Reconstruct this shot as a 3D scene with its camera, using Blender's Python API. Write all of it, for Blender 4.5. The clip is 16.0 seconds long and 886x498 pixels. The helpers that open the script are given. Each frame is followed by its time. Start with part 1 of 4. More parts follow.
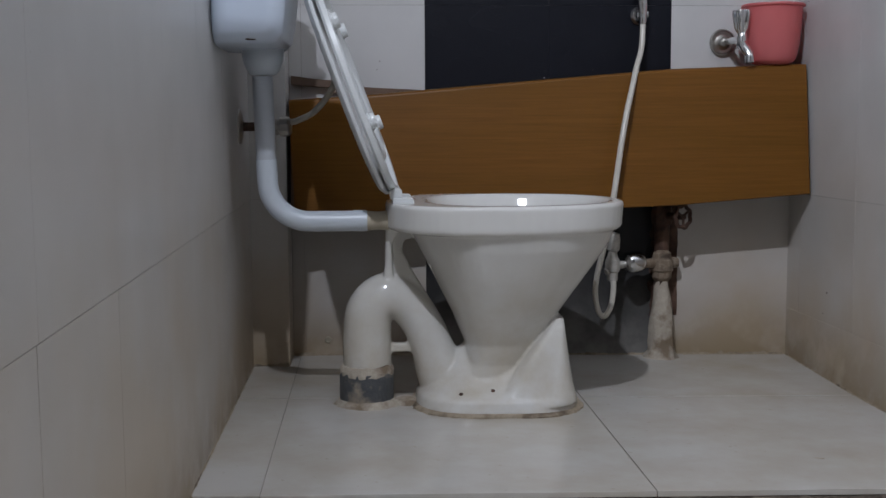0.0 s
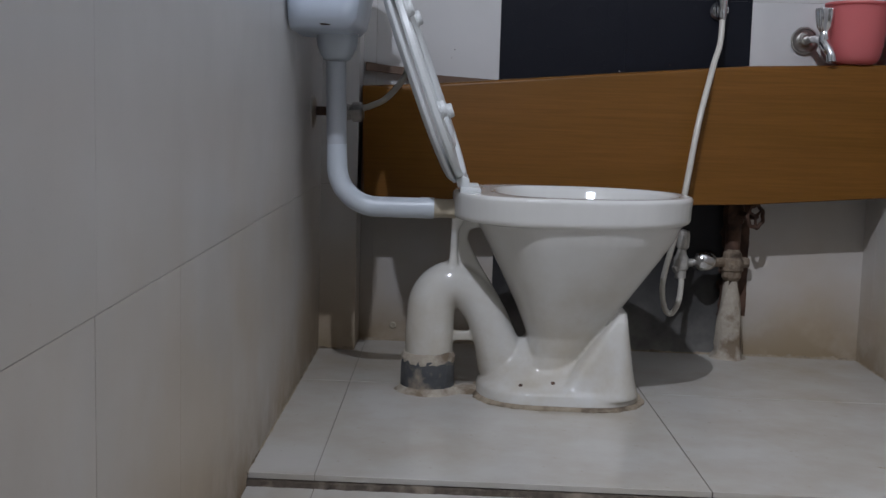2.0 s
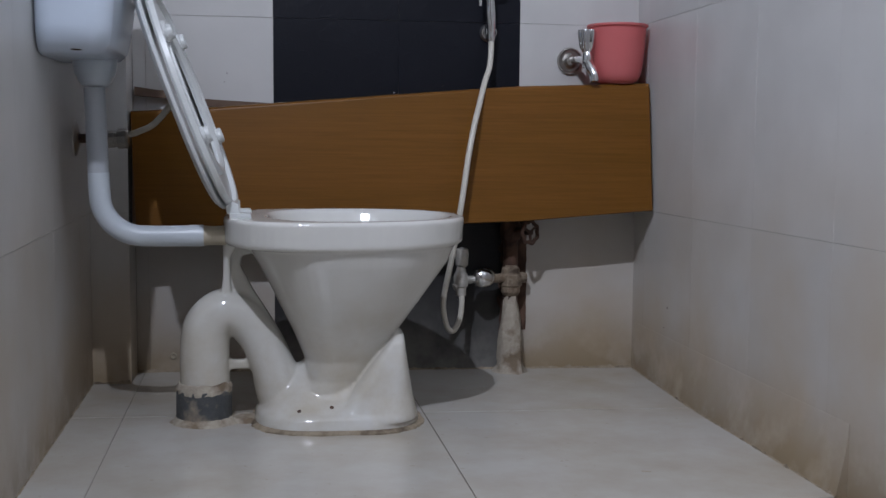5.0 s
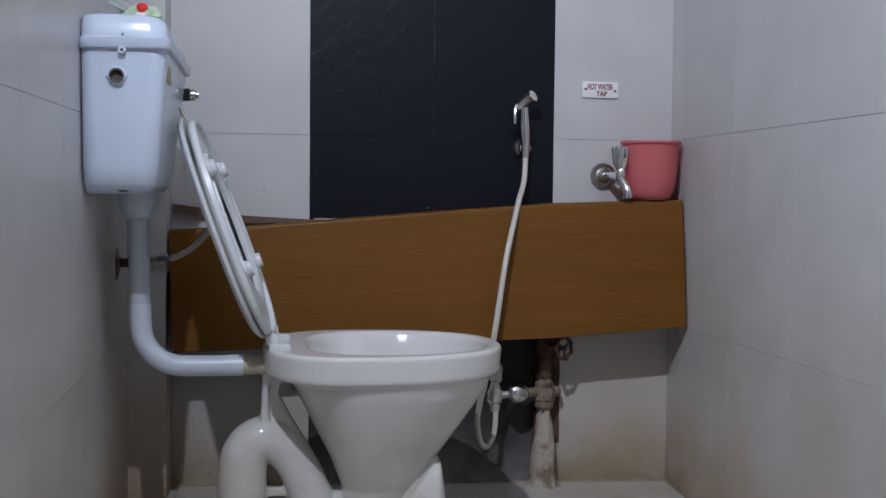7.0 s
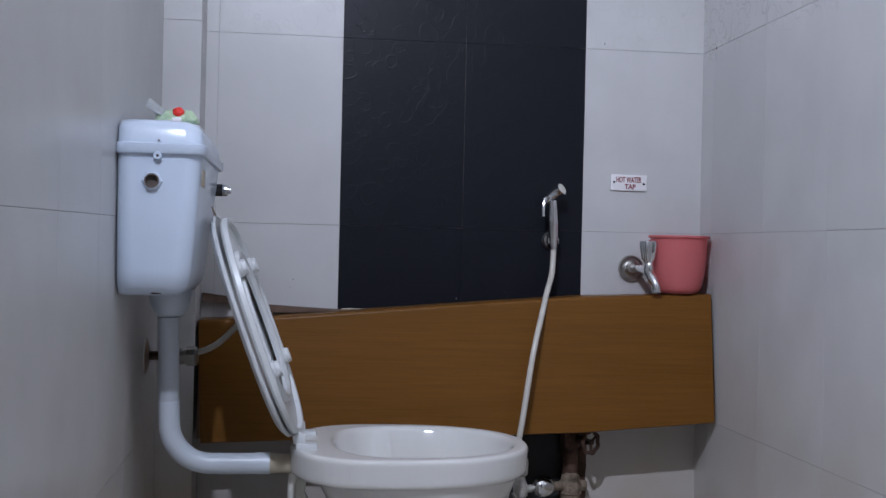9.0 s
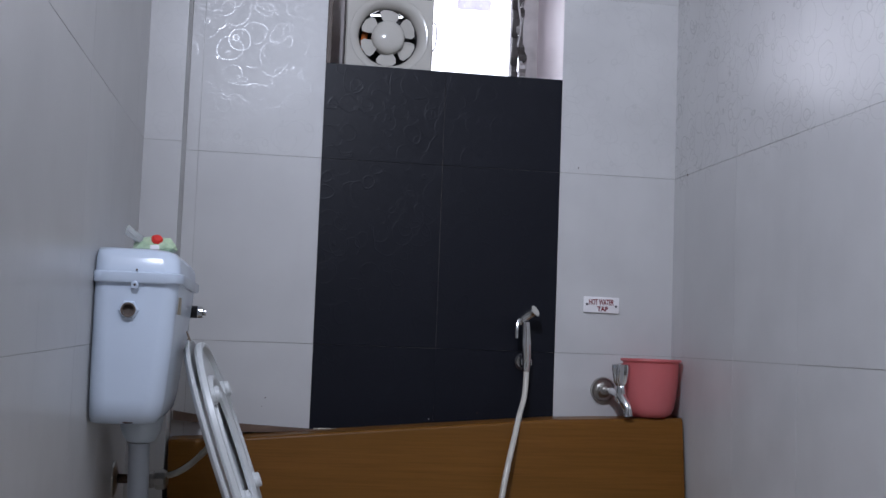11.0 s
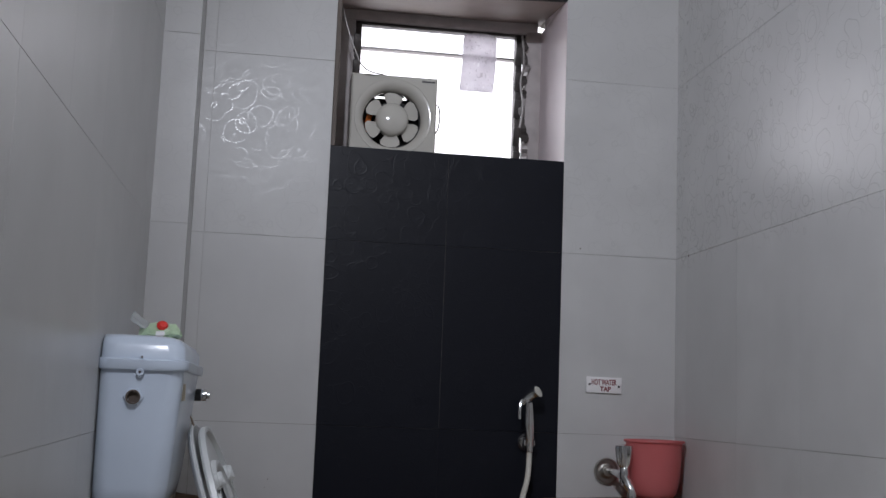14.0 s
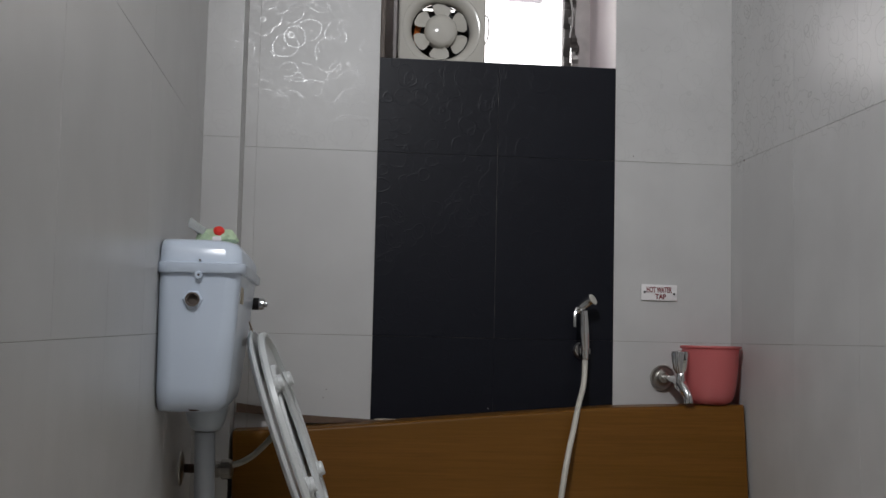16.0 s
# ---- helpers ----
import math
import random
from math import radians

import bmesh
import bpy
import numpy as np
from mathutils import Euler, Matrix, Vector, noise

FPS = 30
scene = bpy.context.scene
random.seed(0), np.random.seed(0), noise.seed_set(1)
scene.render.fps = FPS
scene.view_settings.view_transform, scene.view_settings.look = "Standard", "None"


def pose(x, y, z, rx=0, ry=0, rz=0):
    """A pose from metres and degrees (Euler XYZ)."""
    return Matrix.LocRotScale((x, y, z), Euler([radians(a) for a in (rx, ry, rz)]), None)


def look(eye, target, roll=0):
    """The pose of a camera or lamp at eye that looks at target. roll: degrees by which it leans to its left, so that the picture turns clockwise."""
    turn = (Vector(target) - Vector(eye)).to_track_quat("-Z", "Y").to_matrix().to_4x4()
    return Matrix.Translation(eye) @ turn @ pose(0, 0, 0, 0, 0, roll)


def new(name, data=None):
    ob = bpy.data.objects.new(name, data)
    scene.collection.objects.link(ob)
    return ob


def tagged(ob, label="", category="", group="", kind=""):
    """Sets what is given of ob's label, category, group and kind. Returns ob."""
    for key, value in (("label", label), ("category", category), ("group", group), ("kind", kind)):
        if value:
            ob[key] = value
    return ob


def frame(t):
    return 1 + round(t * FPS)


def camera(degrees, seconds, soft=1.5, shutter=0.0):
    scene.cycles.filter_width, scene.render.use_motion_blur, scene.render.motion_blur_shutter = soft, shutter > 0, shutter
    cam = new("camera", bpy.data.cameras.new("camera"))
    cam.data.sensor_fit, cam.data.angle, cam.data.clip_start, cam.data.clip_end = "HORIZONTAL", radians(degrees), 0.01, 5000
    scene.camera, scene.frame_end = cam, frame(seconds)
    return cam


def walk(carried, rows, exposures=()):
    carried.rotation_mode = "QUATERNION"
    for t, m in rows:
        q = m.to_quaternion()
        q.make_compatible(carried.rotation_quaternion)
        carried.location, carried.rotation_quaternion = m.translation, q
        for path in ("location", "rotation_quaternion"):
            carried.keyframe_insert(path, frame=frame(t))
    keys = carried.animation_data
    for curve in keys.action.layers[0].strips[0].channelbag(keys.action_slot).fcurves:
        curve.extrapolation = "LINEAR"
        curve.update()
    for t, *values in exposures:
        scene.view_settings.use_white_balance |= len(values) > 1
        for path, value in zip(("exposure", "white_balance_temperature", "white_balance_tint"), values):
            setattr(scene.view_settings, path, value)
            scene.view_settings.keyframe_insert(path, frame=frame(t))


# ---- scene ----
cam = camera(42.7, 16.0)
PATH = [
    (0, (-0.019, -0.359, 0.56), (0.111, 1.627, 0.356), -0.3),
    (0.5, (-0.018, -0.361, 0.56), (0.078, 1.625, 0.344), 1.2),
    (1, (-0.001, -0.363, 0.562), (0.063, 1.622, 0.323), 2.1),
    (1.5, (-0.001, -0.363, 0.56), (0.001, 1.624, 0.334), 1.3),
    (2, (0.001, -0.364, 0.559), (-0.002, 1.623, 0.336), 1.6),
    (2.5, (0.006, -0.363, 0.559), (0.022, 1.625, 0.34), 1.2),
    (3, (0.023, -0.367, 0.559), (0.082, 1.621, 0.346), 0.8),
    (3.5, (0.038, -0.367, 0.555), (0.159, 1.618, 0.34), 0.9),
    (4, (0.054, -0.365, 0.551), (0.227, 1.615, 0.326), 0.6),
    (4.5, (0.071, -0.366, 0.556), (0.319, 1.606, 0.327), 0.4),
    (5, (0.081, -0.361, 0.568), (0.403, 1.604, 0.384), 0.4),
    (5.2, (0.076, -0.354, 0.575), (0.402, 1.614, 0.428), 0.4),
    (7.3, (0.036, -0.353, 0.727), (0.321, 1.625, 0.635), 0.8),
    (7.5, (0.042, -0.36, 0.726), (0.321, 1.618, 0.634), 1.0),
    (8, (0.033, -0.357, 0.764), (0.287, 1.626, 0.7), 1.0),
    (8.5, (0.032, -0.359, 0.784), (0.291, 1.624, 0.765), 1.8),
    (9, (0.027, -0.357, 0.813), (0.277, 1.627, 0.813), 1.3),
    (9.5, (0.018, -0.359, 0.831), (0.28, 1.623, 0.887), 2.5),
    (12, (0.004, -0.381, 0.931), (0.315, 1.583, 1.146), 1.7),
    (12.5, (-0.001, -0.387, 0.942), (0.313, 1.571, 1.199), 1.8),
    (13, (0.005, -0.393, 0.94), (0.327, 1.562, 1.216), 2.6),
    (13.5, (-0.003, -0.389, 0.939), (0.298, 1.571, 1.2), 2.7),
    (14, (0.003, -0.393, 0.929), (0.292, 1.568, 1.198), 2.2),
    (14.5, (0.005, -0.389, 0.916), (0.278, 1.577, 1.159), 2.4),
    (15, (0.005, -0.386, 0.901), (0.279, 1.582, 1.129), 1.5),
    (15.5, (0.017, -0.4, 0.874), (0.236, 1.574, 1.11), 0.9),
    (16, (0.004, -0.385, 0.858), (0.207, 1.598, 1.018), 1.3),
]
GRADE = [(0.0, 0.03, 6250, 14.6), (5.0, 0.09, 6100, 15.6), (7.5, 0.1, 5970, 17), (9.6, 0.1, 5840, 18), (12.0, -0.43, 6120, 17), (14.0, -0.62, 6440, 15), (15.0, -0.61, 6650, 12.8), (16.0, -0.45, 6890, 12)]
walk(cam, [(t, look(eye, target, roll)) for t, eye, target, roll in PATH], GRADE)

# ---- world and light ----
world = bpy.data.worlds.new("sky")
scene.world = world
world.use_nodes = True
wn = world.node_tree
sky = wn.nodes.new("ShaderNodeTexSky")
sky.sky_type, sky.sun_disc = "NISHITA", False
sky.sun_elevation, sky.sun_rotation = radians(50), radians(160)
wn.nodes["Background"].inputs["Strength"].default_value = 0.12
wn.links.new(sky.outputs["Color"], wn.nodes["Background"].inputs["Color"])


def lamp(name, loc, way, power, colour, radius):
    """A bulb in a holder on the side wall: it shines into the room and little towards its own wall."""
    data = bpy.data.lights.new(name, "SPOT")
    data.energy, data.color, data.shadow_soft_size = power, colour, radius
    data.spot_size, data.spot_blend = radians(180), 0.66
    ob = new(name, data)
    ob.matrix_world = look(loc, Vector(loc) + Vector(way))
    return ob


lamp("bulb_light", (-0.13, 0.3, 2.13), (1.0, 0.35, -0.25), 113, (0.87, 0.925, 1.0), 0.016)


# ---- materials ----
class Nodes:
    def __init__(self, name, base, rough=0.5, metal=0.0, **kw):
        self.m = bpy.data.materials.new(name)
        self.m.use_nodes = True
        self.t = self.m.node_tree
        self.b = self.t.nodes["Principled BSDF"]
        self.b.inputs["Base Color"].default_value = (*base, 1)
        self.b.inputs["Roughness"].default_value = rough
        self.b.inputs["Metallic"].default_value = metal
        for k, v in kw.items():
            self.b.inputs[k.replace("_", " ")].default_value = v
        self.pos = self.n("ShaderNodeNewGeometry").outputs["Position"]

    def n(self, kind, **sets):
        node = self.t.nodes.new(kind)
        for k, v in sets.items():
            if k == "op":
                node.operation = v
            elif k == "blend":
                node.data_type, node.blend_type = "RGBA", v
            elif k == "feature":
                node.feature = v
        return node

    def to(self, a, b):
        if hasattr(a, "is_output"):
            self.t.links.new(a, b)
        elif isinstance(a, tuple):
            b.default_value = (*a, 1) if len(a) == 3 and b.type == "RGBA" else a
        else:
            b.default_value = a

    def math(self, op, a, b=0.0, clamp=False):
        node = self.n("ShaderNodeMath", op=op)
        node.use_clamp = clamp
        self.to(a, node.inputs[0])
        self.to(b, node.inputs[1])
        return node.outputs[0]

    def noise(self, scale, detail=4.0, rough=0.55, vec=None, distort=0.0):
        node = self.n("ShaderNodeTexNoise")
        node.inputs["Scale"].default_value, node.inputs["Detail"].default_value = scale, detail
        node.inputs["Roughness"].default_value, node.inputs["Distortion"].default_value = rough, distort
        self.to(vec or self.pos, node.inputs["Vector"])
        return node.outputs["Fac"]

    def scaled(self, sx, sy, sz, vec=None):
        node = self.n("ShaderNodeVectorMath", op="MULTIPLY")
        self.to(vec or self.pos, node.inputs[0])
        node.inputs[1].default_value = (sx, sy, sz)
        return node.outputs[0]

    def band(self, value, lo, hi, a=0.0, b=1.0):
        node = self.n("ShaderNodeMapRange")
        self.to(value, node.inputs[0])
        for i, v in enumerate((lo, hi, a, b)):
            node.inputs[i + 1].default_value = v
        return node.outputs[0]

    def mix(self, fac, a, b, blend="MIX"):
        node = self.n("ShaderNodeMix", blend=blend)
        self.to(fac, node.inputs[0])
        self.to(a, node.inputs[6])
        self.to(b, node.inputs[7])
        return node.outputs[2]

    def height(self, coord="Z"):
        node = self.n("ShaderNodeSeparateXYZ")
        self.to(self.pos, node.inputs[0])
        return node.outputs[coord]

    def rand(self):
        return self.n("ShaderNodeObjectInfo").outputs["Random"]

    def colour(self, out):
        self.to(out, self.b.inputs["Base Color"])

    def rough(self, out):
        self.to(out, self.b.inputs["Roughness"])

    def bump(self, height, strength=0.2, distance=0.002):
        node = self.n("ShaderNodeBump")
        node.inputs["Strength"].default_value, node.inputs["Distance"].default_value = strength, distance
        self.to(height, node.inputs["Height"])
        self.to(node.outputs[0], self.b.inputs["Normal"])


def simple(name, base, rough, metal=0.0, vary=0.15, scale=30.0, bump=0.0, **kw):
    k = Nodes(name, base, rough, metal, **kw)
    f = k.noise(scale)
    k.colour(k.mix(f, tuple(c * (1 - vary) for c in base), tuple(min(1, c * (1 + vary)) for c in base)))
    k.rough(k.band(k.noise(scale * 0.6, 2.0), 0.2, 0.8, max(0.02, rough - 0.04), min(1, rough + 0.05)))
    if bump:
        k.bump(k.noise(scale * 6), bump, 0.001)
    return k.m


def tile_material(name, base, grime, rough, relief, stain, glint=0.1, gloss=0.5, zone=(0.4, 0.6), carve=1.0):
    """Glazed wall tile with a raised scroll pattern, mineral stains along the foot."""
    k = Nodes(name, base, rough, Specular_IOR_Level=gloss)
    arcs = None
    warp = k.n("ShaderNodeTexNoise")
    warp.inputs["Scale"].default_value, warp.inputs["Detail"].default_value = 9.0, 1.0
    k.to(k.pos, warp.inputs["Vector"])
    bent = k.n("ShaderNodeVectorMath", op="MULTIPLY_ADD")
    k.to(warp.outputs["Color"], bent.inputs[0])
    bent.inputs[1].default_value = (0.055, 0.055, 0.055)
    k.to(k.pos, bent.inputs[2])
    for scale, ring, seed in ((11.0, 0.34, 0.0), (17.0, 0.42, 3.7), (8.0, 0.25, 8.1), (13.0, 0.45, 5.3), (20.0, 0.3, 1.9)):
        shift = k.n("ShaderNodeVectorMath", op="ADD")
        k.to(bent.outputs[0], shift.inputs[0])
        shift.inputs[1].default_value = (seed, seed * 0.7, seed * 0.3)
        v = k.n("ShaderNodeTexVoronoi", feature="F1")
        v.inputs["Scale"].default_value = scale
        k.to(shift.outputs[0], v.inputs["Vector"])
        d = k.math("ABSOLUTE", k.math("SUBTRACT", v.outputs["Distance"], ring))
        line = k.band(d, 0.0, 0.016 * scale / 10, 1.0, 0.0)
        line = k.math("MULTIPLY", line, k.band(k.noise(9.0, 1.0, vec=shift.outputs[0]), 0.39, 0.45))
        arcs = line if arcs is None else k.math("MAXIMUM", arcs, line)
    # only the decorated upper courses carry the scrolls
    arcs = k.math("MULTIPLY", k.math("POWER", arcs, 2.0), k.band(k.height(), zone[0], zone[1]))
    k.bump(k.math("ADD", k.math("MULTIPLY", arcs, carve), k.math("MULTIPLY", k.noise(8.0, 1.0), 9.0 if base[0] > 0.1 else 1.0)), relief, 0.0015)
    tone = k.mix(k.rand(), tuple(c * 0.96 for c in base), tuple(min(1, c * 1.03) for c in base))
    cloud = k.noise(3.0, 5.0)
    streak = k.noise(2.0, 5.0, vec=k.scaled(14, 14, 1.2))
    tone = k.mix(k.band(streak, 0.52, 0.8, 0.0, 0.22), tone, tuple(c * 0.86 for c in base))
    tone = k.mix(k.band(k.noise(7.0, 3.0, 0.5), 0.35, 0.7, 0.0, 0.8), tone, tuple(c * 0.9 for c in base))
    tone = k.mix(k.math("MULTIPLY", k.band(k.noise(240.0, 1.0), 0.79, 0.82), 0.5), tone, grime)
    z = k.height()
    low = k.band(z, 0.0, stain, 1.0, 0.0)
    mask = k.math("MULTIPLY", k.math("POWER", low, 1.4), k.band(k.noise(9.0, 4.0, 0.6), 0.18, 0.55), True)
    splash = k.math("MULTIPLY", k.band(z, 0.05, 0.62, 0.72, 0.0), k.band(cloud, 0.24, 0.62))
    tone = k.mix(splash, tone, tuple(g * 1.7 for g in grime) if base[0] > 0.1 else tuple(g * 0.25 for g in grime))
    k.colour(k.mix(k.math("MULTIPLY", mask, 0.85), tone, grime))
    k.rough(k.math("ADD", k.math("SUBTRACT", rough, k.math("MULTIPLY", arcs, glint)), k.math("MULTIPLY", mask, 0.3)))
    return k.m


M_TILE = tile_material("ivory_tile", (0.55, 0.545, 0.537), (0.25, 0.182, 0.1), 0.4, 0.034, 0.19, 0.26, zone=(1.25, 1.34), carve=1.9)
M_SIDETILE = tile_material("ivory_side_tile", (0.55, 0.545, 0.537), (0.25, 0.182, 0.1), 0.29, 0.034, 0.19, 0.05, zone=(1.25, 1.34), carve=0.14)
M_PLAINTILE = tile_material("ivory_plain_tile", (0.55, 0.545, 0.537), (0.25, 0.182, 0.1), 0.33, 0.034, 0.19, 0.0, zone=(4.0, 5.0), carve=0.0)
M_BLACK = tile_material("black_tile", (0.0068, 0.0078, 0.0128), (0.25, 0.24, 0.22), 0.4, 0.17, 0.24, 0.06, 0.18)
M_FLOORGROUT = simple("dirty_floor_grout", (0.12, 0.1, 0.08), 0.9, vary=0.5, scale=60, bump=0.3)
M_GROUT = simple("grout", (0.26, 0.24, 0.21), 0.9, vary=0.4, scale=60, bump=0.3)
M_WALL = simple("plaster", (0.62, 0.615, 0.6), 0.85, vary=0.1, scale=8, bump=0.2)
# for the unseen wall behind the camera; tone sets how much light bounces back
M_UNSEEN = simple("unseen_wall_bounce", (0.38, 0.36, 0.34), 0.6, vary=0.2, scale=12)


def floor_material():
    k = Nodes("floor_tile", (0.6, 0.58, 0.53), 0.2)
    c = k.mix(k.noise(4.0, 5.0), (0.48, 0.46, 0.415), (0.56, 0.545, 0.515))
    spots = k.band(k.noise(60.0, 1.0), 0.74, 0.78)
    c = k.mix(k.math("MULTIPLY", spots, 0.35), c, (0.3, 0.26, 0.2))
    film = k.band(k.noise(3.2, 6.0, 0.62), 0.4, 0.68)
    c = k.mix(k.math("MULTIPLY", film, 0.55), c, (0.37, 0.31, 0.22))
    k.colour(c)
    k.rough(0.23)
    k.bump(k.noise(6.0, 3.0), 0.08, 0.002)
    return k.m


M_FLOOR = floor_material()


def laminate():
    k = Nodes("wood_laminate", (0.3, 0.15, 0.04), 0.32, Specular_IOR_Level=0.16)
    grain = k.noise(1.0, 8.0, 0.7, vec=k.scaled(5, 60, 190), distort=0.3)
    broad = k.noise(1.0, 3.0, vec=k.scaled(1.2, 8, 16))
    c = k.mix(k.band(grain, 0.3, 0.7), (0.13, 0.053, 0.0085), (0.195, 0.084, 0.0155))
    c = k.mix(k.band(broad, 0.35, 0.7, 0.0, 0.5), c, (0.12, 0.054, 0.0066))
    k.colour(c)
    k.rough(0.34)
    k.bump(k.noise(9.0, 2.0), 0.05, 0.002)
    return k.m


M_WOOD = laminate()
M_RAWWOOD = simple("raw_wood", (0.13, 0.085, 0.06), 0.8, vary=0.4, scale=40, bump=0.4)


def ceramic():
    k = Nodes("glazed_ceramic", (0.74, 0.735, 0.7), 0.12)
    z = k.height()
    c = k.mix(k.noise(4.0, 4.0), (0.61, 0.605, 0.565), (0.66, 0.655, 0.635))
    lime = k.math("MULTIPLY", k.band(k.noise(6.0, 6.0, 0.62), 0.38, 0.7), k.band(z, 0.0, 0.4, 0.85, 0.0))
    k.colour(k.mix(lime, c, (0.42, 0.345, 0.215)))
    k.rough(k.band(k.noise(14.0, 3.0), 0.3, 0.7, 0.08, 0.13))
    k.bump(k.noise(10.0, 2.0), 0.06, 0.002)
    return k.m


M_CERAMIC = ceramic()
M_PLASTIC = simple("white_plastic", (0.60, 0.68, 0.79), 0.22, vary=0.03, scale=6)
M_SEAT = simple("seat_plastic", (0.62, 0.64, 0.64), 0.3, vary=0.05, scale=12)
M_PVC = simple("white_pvc", (0.55, 0.6, 0.65), 0.33, vary=0.07, scale=18)
M_PVCGREY = simple("weathered_pvc", (0.45, 0.48, 0.52), 0.4, vary=0.1, scale=18)
M_JOINT = simple("yellowed_sealant", (0.42, 0.37, 0.28), 0.6, vary=0.25, scale=60, bump=0.3)
M_CHROME = simple("chrome", (0.72, 0.72, 0.72), 0.14, 1.0, vary=0.1, scale=50)
M_STEEL = simple("dull_steel", (0.42, 0.4, 0.37), 0.35, 1.0, vary=0.25, scale=70)
M_DARK = simple("black_plastic", (0.02, 0.02, 0.022), 0.4)
M_HOSE = simple("ivory_hose", (0.57, 0.545, 0.48), 0.3, vary=0.08, scale=30)


def thin_plastic(name, base):
    k = Nodes(name, base, 0.3)
    k.colour(k.mix(k.noise(12.0), tuple(c * 0.94 for c in base), tuple(min(1, c * 1.05) for c in base)))
    glow = k.n("ShaderNodeBsdfTranslucent")
    glow.inputs["Color"].default_value = (*base, 1)
    clear = k.n("ShaderNodeBsdfTransparent")
    clear.inputs["Color"].default_value = (0.95, 0.45, 0.45, 1)
    last = k.b.outputs[0]
    for share, other in ((0.28, glow), (0.2, clear)):
        node = k.n("ShaderNodeMixShader")
        node.inputs[0].default_value = share
        k.to(last, node.inputs[1])
        k.to(other.outputs[0], node.inputs[2])
        last = node.outputs[0]
    k.to(last, k.t.nodes["Material Output"].inputs["Surface"])
    return k.m


M_PINK = thin_plastic("pink_plastic", (0.74, 0.225, 0.225))
M_FAN = simple("fan_plastic", (0.56, 0.54, 0.49), 0.14, vary=0.08, scale=14)
M_ALU = simple("aged_aluminium", (0.36, 0.34, 0.33), 0.45, 0.7, vary=0.25, scale=30)
# the west reveal lies in shade; that shade is put into this dark brown
M_REVEAL = simple("shaded_brown_reveal", (0.115, 0.09, 0.075), 0.6, vary=0.3, scale=8, bump=0.1)
# pink glaze, its colour raised for the daylight on the east side
M_REVEALTILE = simple("pinkish_lit_reveal_tile", (0.74, 0.65, 0.67), 0.3, vary=0.12, scale=6)
M_SIGN = simple("sign_white", (0.82, 0.8, 0.8), 0.35, vary=0.03)
M_RED = simple("dark_red_paint", (0.2, 0.012, 0.018), 0.5)
M_REDPLASTIC = simple("red_plastic", (0.7, 0.03, 0.02), 0.35)
M_ORANGE = simple("orange_wire", (0.6, 0.16, 0.03), 0.5)
M_GREEN = simple("pale_green_film", (0.46, 0.6, 0.4), 0.3, vary=0.3, scale=90)
M_CLEAR = simple("cloudy_film", (0.72, 0.75, 0.75), 0.2, vary=0.1, scale=80, Transmission_Weight=0.6, IOR=1.2)


def paper():
    k = Nodes("smudged_paper", (0.8, 0.76, 0.8), 0.6, Transmission_Weight=0.5)
    c = k.mix(k.band(k.noise(18.0, 3.0), 0.35, 0.7), (0.86, 0.83, 0.87), (0.66, 0.62, 0.67))
    spot = k.band(k.noise(75.0, 2.0, distort=1.5), 0.6, 0.68)
    c = k.mix(k.math("MULTIPLY", spot, 0.55), c, (0.3, 0.27, 0.29))
    k.colour(k.mix(k.band(k.noise(70.0, 1.0, vec=k.scaled(1.0, 1.0, 0.45)), 0.66, 0.72), c, (0.97, 0.96, 0.98)))
    return k.m


M_PAPER = paper()


def rusty(name, a, b, c):
    k = Nodes(name, a, 0.8)
    f = k.mix(k.band(k.noise(45.0, 6.0, 0.7), 0.35, 0.65), a, b)
    k.colour(k.mix(k.band(k.noise(16.0, 5.0), 0.5, 0.62), f, c))
    k.bump(k.noise(120.0, 5.0), 0.6, 0.003)
    return k.m


M_RUST = rusty("rusted_iron", (0.035, 0.018, 0.012), (0.08, 0.038, 0.022), (0.11, 0.06, 0.038))
M_BRASS = rusty("crusted_brass", (0.17, 0.12, 0.08), (0.29, 0.235, 0.17), (0.06, 0.04, 0.026))
M_SCALE = simple("limescaled_chrome", (0.46, 0.44, 0.4), 0.42, 0.45, vary=0.35, scale=110, bump=0.3)
M_FRAME = simple("dusty_painted_frame", (0.5, 0.46, 0.45), 0.55, vary=0.3, scale=22, bump=0.2)
M_DARKALU = simple("blackened_aluminium", (0.075, 0.066, 0.062), 0.5, 0.3, vary=0.5, scale=50, bump=0.3)
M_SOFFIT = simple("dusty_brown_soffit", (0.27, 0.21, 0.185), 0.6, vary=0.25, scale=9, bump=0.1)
M_TAPE = simple("brown_tape", (0.22, 0.15, 0.09), 0.5, vary=0.2)
M_MORTAR = rusty("rough_mortar", (0.36, 0.31, 0.25), (0.47, 0.42, 0.34), (0.2, 0.15, 0.1))
M_CUFF = rusty("stained_pipe_collar", (0.07, 0.075, 0.08), (0.1, 0.105, 0.11), (0.33, 0.28, 0.22))
M_GRIME = rusty("grime", (0.24, 0.19, 0.13), (0.36, 0.3, 0.22), (0.12, 0.09, 0.06))
M_EDGE = rusty("broken_tile_edge", (0.06, 0.046, 0.036), (0.12, 0.095, 0.07), (0.23, 0.19, 0.145))


def glass_material():
    k = Nodes("frosted_glass", (0.9, 0.92, 0.92), 0.35, Transmission_Weight=1.0, IOR=1.15)
    return k.m


M_GLASS = glass_material()


def glow_material():
    k = Nodes("bright_overcast_sky", (1, 1, 1), 1.0)
    k.b.inputs["Emission Color"].default_value = (0.97, 0.97, 1.0, 1)
    k.b.inputs["Emission Strength"].default_value = 4.0
    return k.m


M_GLOW = glow_material()


